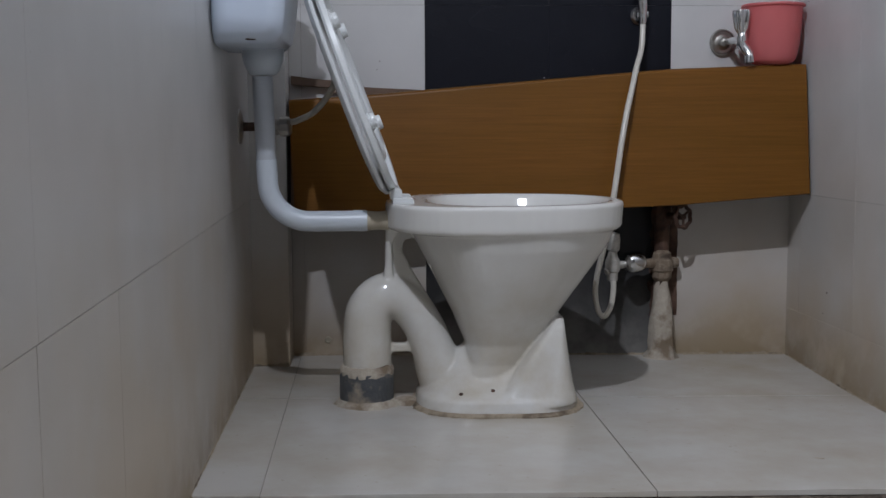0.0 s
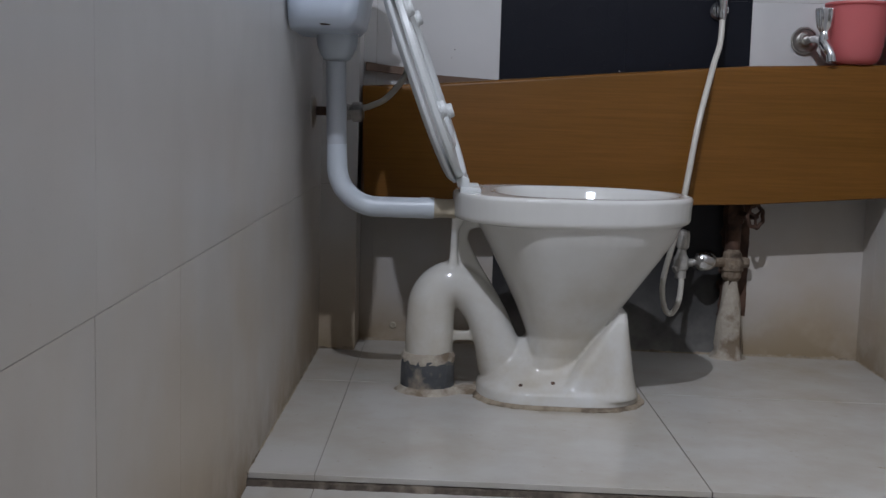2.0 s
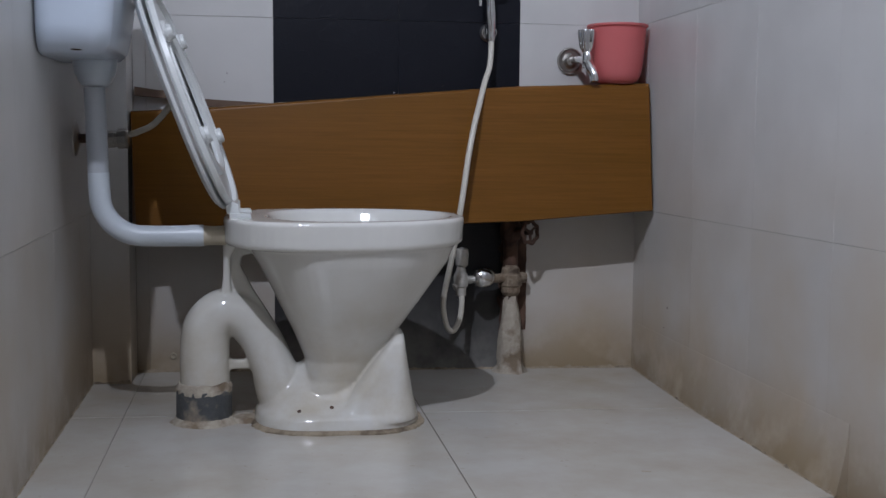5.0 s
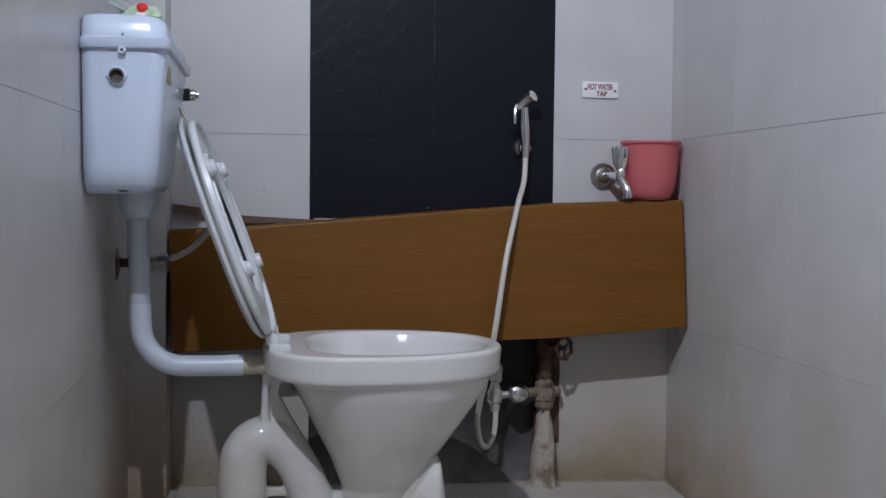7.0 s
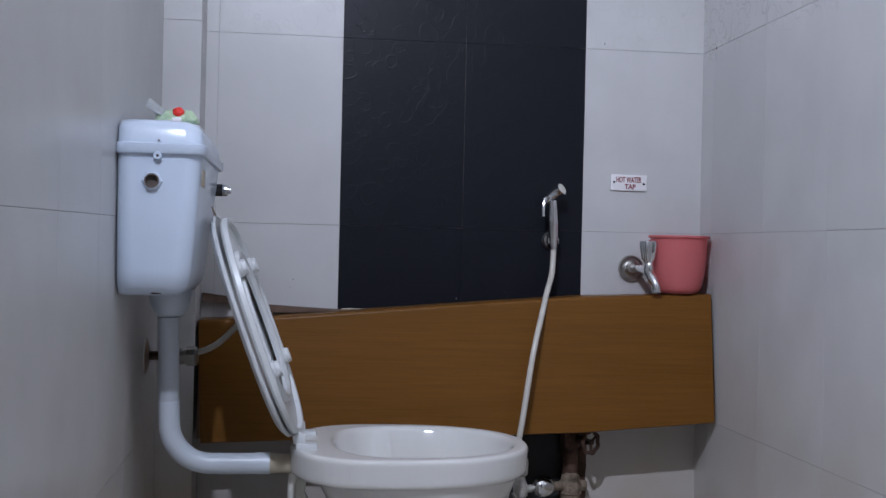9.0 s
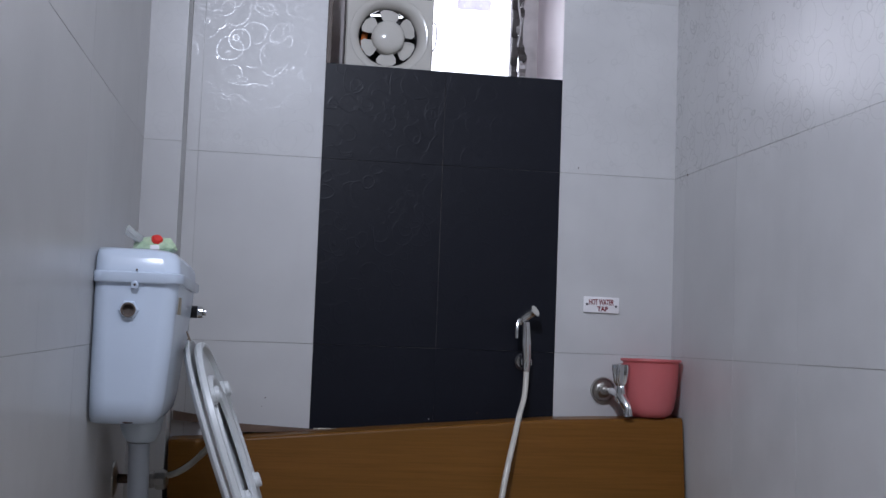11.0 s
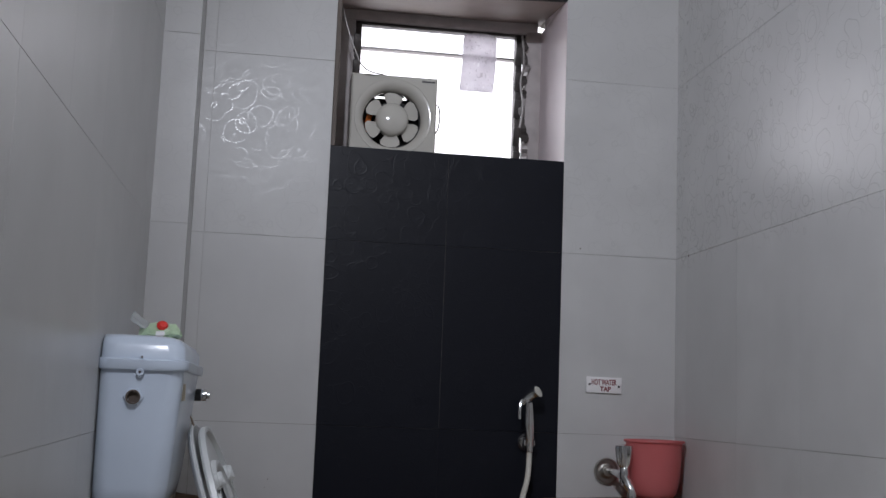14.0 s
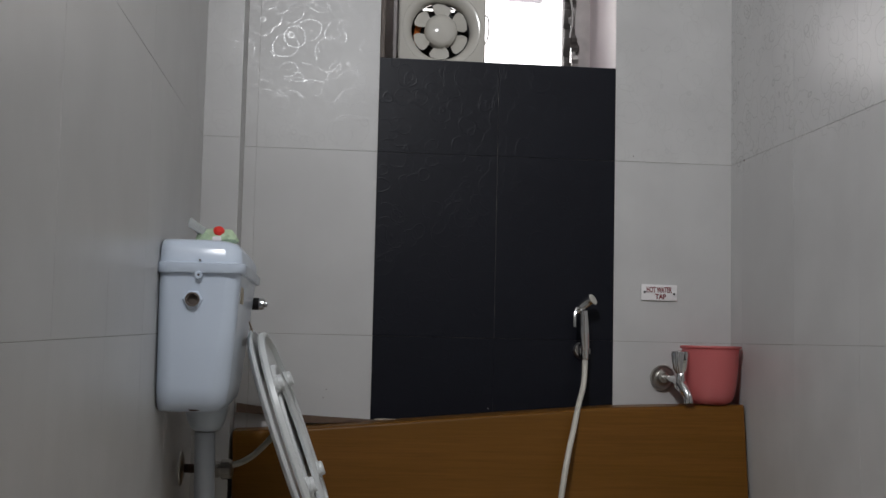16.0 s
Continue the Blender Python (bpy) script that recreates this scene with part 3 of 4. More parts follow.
# ---- cistern, its pipe and its supply ----
def cistern():
    root = thing("cistern", (-0.22, 1.86, 0.715), "bluish white plastic wall cistern with rounded lid", "cistern")
    x0 = XL + 0.001
    bm = bm_new()
    rows = [(0.719, -0.195, 1.70, 1.94, 0.03), (0.723, -0.178, 1.67, 1.965, 0.035), (0.737, -0.167, 1.65, 1.98, 0.035), (0.765, -0.162, 1.645, 1.995, 0.032), (0.87, -0.153, 1.641, 2.045, 0.028), (0.979, -0.146, 1.638, 2.10, 0.026)]
    loft(bm, [rounded(x0, x1, y0, y1, z, r) for z, x1, y0, y1, r in rows])
    part("body", bm, M_PLASTIC, root, angle=50)
    bm = bm_new()
    loft(bm, [rounded(x0 - 0.002, x1, y0, y1, z, 0.028) for z, x1, y0, y1 in ((0.966, -0.14, 1.631, 2.109), (0.969, -0.138, 1.629, 2.111), (0.983, -0.138, 1.629, 2.111), (0.985, -0.141, 1.632, 2.108))])
    lid = part("lid_flange", bm, M_PLASTIC, root, angle=50)
    bm = bm_new()
    loft(bm, [rounded(x0, x1, y0, y1, z, r) for z, x1, y0, y1, r in ((0.983, -0.145, 1.636, 2.104, 0.028), (1.008, -0.147, 1.638, 2.102, 0.03), (1.02, -0.155, 1.645, 2.095, 0.035), (1.026, -0.17, 1.66, 2.08, 0.04), (1.028, -0.19, 1.68, 2.06, 0.03))])
    part("lid", bm, M_PLASTIC, root, angle=60)
    for x, z, r in ((-0.219, 0.962, 0.0068), (-0.217, 0.988, 0.0032)):
        bm = bm_new()
        lathe(bm, [(r, -0.001), (r, 0.002), (r * 0.9, 0.003), (r * 0.4, 0.003), (r * 0.4, 0.001)], (x, 1.631, z), (0, -1, 0), 16)
        tab = part("lug", bm, M_PLASTIC, root)
        bm = bm_new()
        lathe(bm, [(0.0019, 0.0), (0.0016, 0.002), (0.0005, 0.003)], (x, 1.6295, z), (0, -1, 0), 10)
        part("screw", bm, M_RUST, tab, "rusty screw head")
    # blanked side inlet: hexagonal nut with an open bore
    bm = bm_new()
    lathe(bm, [(0.0175, 0.0), (0.0175, 0.006), (0.0155, 0.008), (0.0115, 0.008), (0.0105, 0.002), (0.001, 0.001)], (-0.228, 1.642, 0.919), (0, -1, 0), 6)
    nut = part("side_nut", bm, M_PLASTIC, root, "hexagonal white plastic nut", angle=20)
    bm = bm_new()
    lathe(bm, [(0.0125, 0.0), (0.0125, 0.0105), (0.010, 0.0105), (0.0095, 0.001), (0.0005, 0.001)], (-0.228, 1.640, 0.919), (0, -1, 0), 24)
    # dark brown paints the shade inside the hollow
    part("bore", bm, M_REVEAL, nut, "open bore, darkened for its depth")
    # flush knob on the room side
    bm = bm_new()
    lathe(bm, [(0.013, -0.006), (0.013, 0.008), (0.011, 0.009), (0.001, 0.009)], (-0.146, 2.066, 0.926), (1, 0, 0), 20)
    knob = part("flush_knob", bm, M_DARK, root, "black flush knob base")
    bm = bm_new()
    lathe(bm, [(0.012, 0.008), (0.0125, 0.012), (0.012, 0.019), (0.007, 0.021), (0.007, 0.026), (0.001, 0.027)], (-0.146, 2.066, 0.926), (1, 0, 0), 20)
    part("chrome_cap", bm, M_CHROME, knob, "chrome cap of the flush knob")
    bm = bm_new()
    box(bm, -0.1515, -0.1478, 1.69, 1.75, 0.915, 0.945, 0.0005)
    part("sticker", bm, M_JOINT, root, "faded tan sticker")
    bm = bm_new()
    tube(bm, [(-0.232, 1.668, 0.7255), (-0.226, 1.6665, 0.7245), (-0.216, 1.668, 0.7245), (-0.204, 1.672, 0.7255)], [0.0006, 0.0016, 0.0014, 0.0005], 8)
    part("rust_run", bm, M_RUST, root, "thin rust run under the rim")
    # outlet funnel
    bm = bm_new()
    lathe(bm, [(0.041, 0.727), (0.0405, 0.712), (0.0375, 0.696), (0.032, 0.683), (0.026, 0.6745), (0.0205, 0.672)], (-0.219, 1.87, 0), seg=28)
    part("outlet", bm, M_PVC, root, "white plastic outlet cup")
    return root


cistern()


def flush_pipe():
    root = thing("flush_pipe", (-0.222, 1.87, 0.389), "white plastic flush pipe bending into the toilet", "pipe")
    bm = bm_new()
    tube(bm, [(-0.221, 1.87, 0.67), (-0.2162, 1.87, 0.495)], 0.0198, 24, curved=False)
    part("down_pipe", bm, M_PVCGREY, root, "greyed plastic down pipe")
    bm = bm_new()
    arc = [(-0.2166, 1.87, 0.51), (-0.2158, 1.87, 0.488)]
    for k in range(9):
        a = radians(180 + 90 * k / 8)
        arc.append((-0.135 + 0.08 * math.cos(a), 1.87, 0.468 + 0.079 * math.sin(a)))
    arc += [(-0.08, 1.87, 0.3885), (-0.022, 1.87, 0.389)]
    tube(bm, arc, 0.0202, 24, steps=4)
    part("elbow", bm, M_PVC, root, "white plastic pipe elbow")
    bm = bm_new()
    tube(bm, [(-0.05, 1.87, 0.389), (-0.024, 1.87, 0.389)], 0.021, 24, curved=False)
    part("socket", bm, M_PVC, root)
    bm = bm_new()
    tube(bm, [(-0.026, 1.87, 0.389), (-0.002, 1.87, 0.389), (0.02, 1.87, 0.389)], [0.0195, 0.018, 0.0195], 20, curved=False)
    part("rubber_joint", bm, M_JOINT, root, "yellowed rubber joint")


flush_pipe()


def cistern_valve():
    root = thing("angle_valve", (XL, 2.085, 0.575), "tarnished chrome angle valve on the side wall", "valve", "angle valves")
    y, z = 2.085, 0.575
    bm = bm_new()
    lathe(bm, [(0.037, 0.0), (0.036, 0.003), (0.024, 0.007), (0.014, 0.009), (0.013, 0.006)], (XL, y, z), (1, 0, 0), 28)
    part("wall_plate", bm, M_STEEL, root, "tarnished steel wall plate")
    bm = bm_new()
    tube(bm, [(XL + 0.004, y, z), (-0.225, y, z)], 0.0095, 16, curved=False)
    part("stem", bm, M_RUST, root)
    bm = bm_new()
    lathe(bm, [(0.014, -0.02), (0.0175, -0.018), (0.0175, -0.004), (0.016, -0.002), (0.016, 0.002), (0.021, 0.004), (0.021, 0.022), (0.017, 0.026), (0.006, 0.027)], (-0.208, y, z - 0.001), (1, -0.1, 0.05), 10)
    part("nut", bm, M_STEEL, root, "tarnished chrome nut", angle=20)
    hose = thing("supply_hose", (-0.19, 2.085, 0.58), "ivory flexible supply hose to the cistern", "hose")
    bm = bm_new()
    tube(bm, [(-0.188, y, 0.581), (-0.16, y, 0.591), (-0.134, 2.12, 0.607), (-0.1, 2.1, 0.645), (-0.089, 2.09, 0.677), (-0.098, 2.1, 0.72), (-0.118, 2.09, 0.78), (-0.14, 2.06, 0.835), (-0.165, 2.01, 0.855)], 0.0065, 14)
    part("sheath", bm, M_HOSE, hose)
    bm = bm_new()
    lathe(bm, [(0.009, 0.0), (0.0095, 0.002), (0.0095, 0.016), (0.007, 0.018)], (-0.117, 2.09, 0.775), (-0.35, -0.2, 1), 12)
    part("ferrule", bm, M_PVC, hose)


cistern_valve()


def soap_packet():
    root = thing("soap_packet", (-0.205, 1.745, 1.032), "crumpled clear and green wrapper with red seal on the cistern", "wrapper")
    rng = random.Random(9)
    bm = bm_new()
    rings = []
    for i, (s, z) in enumerate(((0.75, 1.027), (1.0, 1.033), (0.95, 1.043), (0.6, 1.051), (0.2, 1.054))):
        rings.append([Vector((-0.2 + 0.042 * s * math.cos(a) * rng.uniform(0.82, 1.1), 1.75 + 0.03 * s * math.sin(a) * rng.uniform(0.8, 1.1), z + rng.uniform(-0.004, 0.004) * (i > 0))) for a in (2 * math.pi * k / 18 for k in range(18))])
    part("wrapper_body", loft(bm, rings), M_GREEN, root, "pale green crumpled film", smooth=False)
    bm = bm_new()
    for k in range(5):
        a = Vector((-0.222, 1.742, 1.046)) + Vector((rng.uniform(-0.01, 0.01), rng.uniform(-0.01, 0.01), 0))
        b = Vector((-0.25 + rng.uniform(-0.006, 0.006), 1.74 + rng.uniform(-0.012, 0.012), 1.066 + rng.uniform(-0.008, 0.006)))
        w = Vector((0.0, 0.008, 0.006))
        loft(bm, [[a - w, a + w, a + w * 0.9 + Vector((0, 0, 0.0015)), a - w * 0.9 + Vector((0, 0, 0.0015))], [b - w, b + w, b + w * 0.9 + Vector((0, 0, 0.0015)), b - w * 0.9 + Vector((0, 0, 0.0015))]])
    part("loose_film", bm, M_CLEAR, root, "twisted clear film end", smooth=False)
    bm = bm_new()
    lathe(bm, [(0.006, 0.0), (0.0105, 0.003), (0.011, 0.006), (0.007, 0.011), (0.002, 0.012)], (-0.197, 1.735, 1.046), (0.3, -0.8, 0.6), 12)
    part("seal", bm, M_REDPLASTIC, root, "bright red seal")
    bm = bm_new()
    box(bm, -0.206, -0.19, 1.7165, 1.719, 1.03, 1.038, 0.0008)
    part("print", bm, M_SIGN, root, "white printed patch")


soap_packet()


# ---- wooden pipe cover ----
def pipe_cover():
    root = thing("pipe_cover", (0.4, 2.34, 0.39), "brown wood-grain laminate board covering the pipes", "board")
    # top edge and lower edge both rise towards the right; the face leans out at its foot
    cols = [(-0.2, 0.638, 0.364), (-0.05, 0.646, 0.369), (0.12, 0.660, 0.374), (0.385, 0.682, 0.379), (0.70, 0.707, 0.39), (1.0175, 0.718, 0.414)]
    bm = bm_new()
    rings = []
    for x, zt, zb in cols:
        yb, yt = 2.245, 2.288
        nose = [Vector((x, yt + 0.008 - 0.0085 * math.cos(a), zt - 0.0085 + 0.0085 * math.sin(a))) for a in (radians(15 * k) for k in range(13))]
        # the free end is cut a little askew
        xb = x + (0.013 if x < -0.19 else 0.0)
        rings.append([Vector((xb, yb, zb))] + nose + [Vector((xb, yb + 0.018, zb - 0.001)), Vector((xb, yb + 0.003, zb - 0.002))])
    loft(bm, rings)
    part("front_board", bm, M_WOOD, root, "brown wood-grain laminate front", angle=30)
    bm = bm_new()
    loft(bm, [[Vector((x, y, z)) for y, z in ((2.305, zt - 0.012), (2.305, zt - 0.001), (2.397, zt - 0.001), (2.397, zt - 0.012))] for x, zt, zb in cols])
    part("top_board", bm, M_WOOD, root, "laminate top ledge", smooth=False)
    bm = bm_new()
    loft(bm, [[Vector((x, 2.376, z0)), Vector((x, 2.376, z1)), Vector((x, 2.396, z1)), Vector((x, 2.396, z0))] for x, z0, z1 in ((-0.2, 0.676, 0.697), (-0.15, 0.672, 0.69), (-0.105, 0.668, 0.686), (-0.1, 0.655, 0.674), (0.0, 0.652, 0.668), (0.14, 0.659, 0.661))])
    part("back_batten", bm, M_RAWWOOD, root, "splintered bare wooden batten", smooth=False)
    for x0, x1, zt, zb in ((-0.198, -0.18, 0.63, 0.37), (1.004, 1.021, 0.70, 0.418)):
        bm = bm_new()
        loft(bm, [[Vector((x, 2.264, zb)), Vector((x, 2.303, zt)), Vector((x, 2.397, zt)), Vector((x, 2.397, zb))] for x in (x0, x1)])
        part("end_board", bm, M_RAWWOOD, root, "dark bare wooden end", smooth=False)
    bm = bm_new()
    rng = random.Random(4)
    loft(bm, [[Vector((x, 2.385 + 0.004 * math.cos(a), 0.662 + 0.005 * math.sin(a) * rng.uniform(0.4, 1.2))) for a in (0, 1.5, 3, 4.6)] for x in (0.13, 0.15, 0.17, 0.195)])
    part("plaster_crumb", bm, M_MORTAR, root, "crumbs of pale plaster")


pipe_cover()


def bucket():
    root = thing("bathroom_mug", (0.946, 2.322, 0.717), "pink translucent plastic bath mug standing on the ledge", "mug")
    bm = bm_new()
    z = 0.719
    lathe(bm, [(0.003, z), (0.04, z), (0.0475, z + 0.0031), (0.0535, z + 0.0104), (0.0575, z + 0.0207), (0.0625, z + 0.0467), (0.0665, z + 0.0881), (0.068, z + 0.1244), (0.069, z + 0.1322), (0.0735, z + 0.1333), (0.0745, z + 0.1364), (0.073, z + 0.1395),
               (0.0665, z + 0.1384), (0.066, z + 0.1244), (0.0645, z + 0.0881), (0.0605, z + 0.0467), (0.0545, z + 0.0187), (0.046, z + 0.0062), (0.003, z + 0.0052)], (0.946, 2.322, 0), seg=48)
    part("cup", bm, M_PINK, root, angle=60)
    bm = bm_new()
    lathe(bm, [(0.038, z - 0.002), (0.041, z - 0.001), (0.0415, z + 0.0021), (0.038, z + 0.0031)], (0.946, 2.322, 0), seg=48)
    part("foot_ring", bm, M_PINK, root)


bucket()


# ---- taps and valves on the back wall ----
def tap():
    root = thing("tap", (0.848, 2.395, 0.776), "chrome wall tap with fluted knob", "tap")
    bm = bm_new()
    lathe(bm, [(0.0315, 0.0), (0.0325, 0.006), (0.031, 0.0095), (0.0285, 0.0098), (0.026, 0.007), (0.019, 0.0065), (0.015, 0.009), (0.0145, 0.02), (0.012, 0.022), (0.008, 0.022)], (0.848, 2.399, 0.776), (0, -1, 0), 32)
    part("wall_flange", bm, M_STEEL, root, "dulled chrome wall flange")
    bm = bm_new()
    tube(bm, [(0.848, 2.39, 0.776), (0.852, 2.36, 0.776), (0.858, 2.325, 0.774), (0.864, 2.30, 0.768)], [0.009, 0.0085, 0.010, 0.012], 18)
    lathe(bm, [(0.011, 0.752), (0.0135, 0.76), (0.0135, 0.778), (0.0115, 0.79), (0.009, 0.796)], (0.865, 2.30, 0), seg=20)
    part("body", bm, M_CHROME, root)
    bm = bm_new()
    tube(bm, [(0.865, 2.30, 0.766), (0.869, 2.287, 0.753), (0.875, 2.277, 0.738), (0.877, 2.275, 0.72)], [0.0135, 0.0125, 0.011, 0.0115], 18)
    part("spout", bm, M_CHROME, root)
    bm = bm_new()
    rings = []
    for r, z in ((0.009, 0.788), (0.0125, 0.794), (0.0165, 0.8), (0.0195, 0.818), (0.0215, 0.836), (0.02, 0.843), (0.004, 0.846)):
        rings.append([Vector((0.864 + r * (1 + 0.12 * math.cos(6 * a)) * math.cos(a), 2.30 + r * (1 + 0.12 * math.cos(6 * a)) * math.sin(a), z)) for a in (2 * math.pi * k / 48 for k in range(48))])
    part("knob", loft(bm, rings), M_CHROME, root, "fluted chrome knob")


tap()


def sprayer():
    root = thing("hand_spray", (0.642, 2.385, 0.83), "chrome bidet hand spray hung on a wall hook", "hand spray")
    bm = bm_new()
    lathe(bm, [(0.0225, 0.0), (0.0225, 0.005), (0.018, 0.011), (0.004, 0.012)], (0.6415, 2.399, 0.84), (0, -1, 0), 24)
    box(bm, 0.6275, 0.6305, 2.357, 2.392, 0.832, 0.846, 0.0012)
    box(bm, 0.6515, 0.6545, 2.357, 2.392, 0.832, 0.846, 0.0012)
    part("hook", bm, M_CHROME, root)
    bm = bm_new()
    tube(bm, [(0.6415, 2.362, 0.832), (0.641, 2.36, 0.852), (0.6385, 2.357, 0.885), (0.6365, 2.354, 0.92), (0.635, 2.352, 0.938)], [0.0085, 0.011, 0.0125, 0.0105, 0.0095], 20)
    part("handle", bm, M_CHROME, root)
    bm = bm_new()
    tube(bm, [(0.622, 2.362, 0.935), (0.632, 2.354, 0.947), (0.646, 2.343, 0.959), (0.654, 2.336, 0.965)], [0.008, 0.0105, 0.0125, 0.015], 20)
    head = part("spray_head", bm, M_CHROME, root)
    bm = bm_new()
    lathe(bm, [(0.0135, -0.001), (0.0135, 0.002), (0.001, 0.0025)], (0.654, 2.336, 0.965), (0.62, -0.55, 0.45), 20)
    part("nozzle_plate", bm, M_FAN, head, "pale perforated nozzle plate")
    bm = bm_new()
    tube(bm, [(0.625, 2.352, 0.945), (0.614, 2.343, 0.94), (0.610, 2.338, 0.92), (0.6095, 2.336, 0.897)], [0.004, 0.0045, 0.004, 0.0035], 10)
    part("trigger", bm, M_CHROME, root, "chrome trigger lever")
    hose = thing("spray_hose", (0.55, 2.27, 0.13), "ivory flexible spray hose hanging over the board", "hose")
    bm = bm_new()
    tube(bm, [(0.6415, 2.362, 0.84), (0.641, 2.358, 0.8), (0.635, 2.345, 0.755), (0.615, 2.302, 0.715), (0.594, 2.26, 0.66), (0.576, 2.232, 0.605), (0.562, 2.215, 0.545), (0.548, 2.202, 0.465), (0.537, 2.195, 0.40), (0.524, 2.22, 0.30), (0.516, 2.265, 0.22), (0.517, 2.285, 0.175), (0.527, 2.292, 0.132), (0.543, 2.294, 0.122), (0.558, 2.295, 0.15), (0.563, 2.297, 0.19), (0.562, 2.30, 0.215)], 0.0068, 14)
    part("sheath", bm, M_HOSE, hose)
    bm = bm_new()
    lathe(bm, [(0.0085, -0.012), (0.0095, -0.01), (0.0095, 0.012), (0.008, 0.014)], (0.6415, 2.361, 0.829), (0, 0, 1), 14)
    part("ferrule", bm, M_CHROME, hose)


sprayer()


def spray_valve():
    root = thing("angle_valve", (0.56, 2.30, 0.24), "dull chrome angle valve feeding the hand spray", "valve", "angle valves")
    bm = bm_new()
    lathe(bm, [(0.011, 0.205), (0.013, 0.207), (0.013, 0.225), (0.0175, 0.229), (0.018, 0.252), (0.013, 0.262), (0.01, 0.275), (0.008, 0.28)], (0.562, 2.305, 0), seg=18)
    tube(bm, [(0.562, 2.305, 0.242), (0.6, 2.325, 0.242)], 0.0095, 14, curved=False)
    tube(bm, [(0.562, 2.305, 0.235), (0.545, 2.30, 0.226)], 0.009, 12, curved=False)
    part("body", bm, M_SCALE, root)
    bm = bm_new()
    lathe(bm, [(0.009, 0.274), (0.015, 0.28), (0.0165, 0.305), (0.0145, 0.318), (0.002, 0.322)], (0.564, 2.305, 0), seg=12)
    part("knob", bm, M_SCALE, root, "limescaled grey knob", angle=20)
    bm = bm_new()
    lathe(bm, [(0.01, -0.006), (0.019, -0.004), (0.0245, 0.002), (0.0265, 0.012), (0.0265, 0.024), (0.0235, 0.036), (0.017, 0.044), (0.008, 0.047)], (0.6, 2.306, 0.248), (0.9, 0.42, 0.02), 32)
    part("connector", bm, M_CHROME, root, "bright chrome connector")


spray_valve()


def gate_valve():
    root = thing("gate_valve", (0.70, 2.365, 0.0), "rusted gate valve on a mortar-caked riser pipe", "valve")
    cx, cy = 0.698, 2.365
    rng = random.Random(3)
    bm = bm_new()
    rings = []
    for r, z in ((0.05, -0.005), (0.039, 0.008), (0.033, 0.02), (0.031, 0.045), (0.03, 0.075), (0.0285, 0.105), (0.025, 0.135), (0.021, 0.16), (0.017, 0.182), (0.014, 0.2)):
        rings.append([Vector((cx + r * rng.uniform(0.82, 1.18) * math.cos(a), min(2.399, cy + r * rng.uniform(0.86, 1.14) * math.sin(a)), z + rng.uniform(-0.003, 0.003))) for a in (2 * math.pi * k / 22 for k in range(22))])
    part("mortar_coat", loft(bm, rings), M_MORTAR, root, "flaking mortar round the riser")
    bm = bm_new()
    lathe(bm, [(0.017, 0.196), (0.021, 0.2), (0.024, 0.205), (0.0245, 0.218), (0.0285, 0.222), (0.0285, 0.247), (0.024, 0.252), (0.022, 0.264), (0.017, 0.268), (0.016, 0.272)], (cx, cy, 0), seg=12)
    tube(bm, [(cx, cy, 0.24), (0.738, cy, 0.24)], [0.016, 0.012], 10, curved=False)
    tube(bm, [(cx, cy, 0.24), (0.638, 2.338, 0.242)], 0.0115, 12, curved=False)
    part("coupling", bm, M_BRASS, root, "crusted brass coupling", angle=25)
    bm = bm_new()
    tube(bm, [(cx, cy + 0.005, 0.12), (cx, cy + 0.005, 0.41)], 0.0185, 14, curved=False)
    lathe(bm, [(0.024, 0.335), (0.026, 0.34), (0.026, 0.37), (0.02, 0.39)], (cx - 0.002, cy, 0), seg=8)
    part("riser", bm, M_RUST, root, "rust-black iron riser")
    bm = bm_new()
    tube(bm, [(cx, cy, 0.356), (0.716, 2.33, 0.356), (0.73, 2.287, 0.358)], [0.013, 0.009, 0.006], 12)
    part("spindle", bm, M_RUST, root)
    # lobed hand wheel
    bm = bm_new()
    axis = Vector((0.55, -0.83, 0.05)).normalized()
    u = axis.cross(Vector((0, 0, 1))).normalized()
    w = u.cross(axis)
    c = Vector((0.7275, 2.29, 0.3585))
    loops = []
    for k in range(40):
        a = 2 * math.pi * k / 40
        r = 0.0262 + 0.002 * math.cos(7 * a)
        d = u * math.cos(a) + w * math.sin(a)
        loops.append([bm.verts.new(c + d * r + (d * math.cos(b) + axis * math.sin(b)) * 0.0048) for b in (2 * math.pi * j / 8 for j in range(8))])
    for a, b in zip(loops, loops[1:] + loops[:1]):
        for i in range(8):
            bm.faces.new((a[i], a[(i + 1) % 8], b[(i + 1) % 8], b[i]))
    for k in range(3):
        a = 2 * math.pi * k / 3 + 0.5
        d = u * math.cos(a) + w * math.sin(a)
        tube(bm, [c, c + d * 0.025], 0.0035, 8, curved=False)
    part("hand_wheel", bm, M_RUST, root, "rusty lobed hand wheel")


gate_valve()


def patch(bm, x0, x1, z0, z1, y, seed, n=14, wob=0.006):
    """A thin uneven crust on the back wall."""
    r = random.Random(seed)
    left = [(x0 + r.uniform(-wob, wob), z0 + (z1 - z0) * k / n) for k in range(n + 1)]
    right = [(x1 + r.uniform(-wob, wob) * 0.15, z0 + (z1 - z0) * k / n) for k in range(n + 1)]
    rings = []
    for (a, za), (c, zc) in zip(left, right):
        rings.append([Vector((a, y, za)), Vector((c, y, zc)), Vector((c, y - 0.0016, zc)), Vector((a, y - 0.0016, za))])
    return loft(bm, rings)


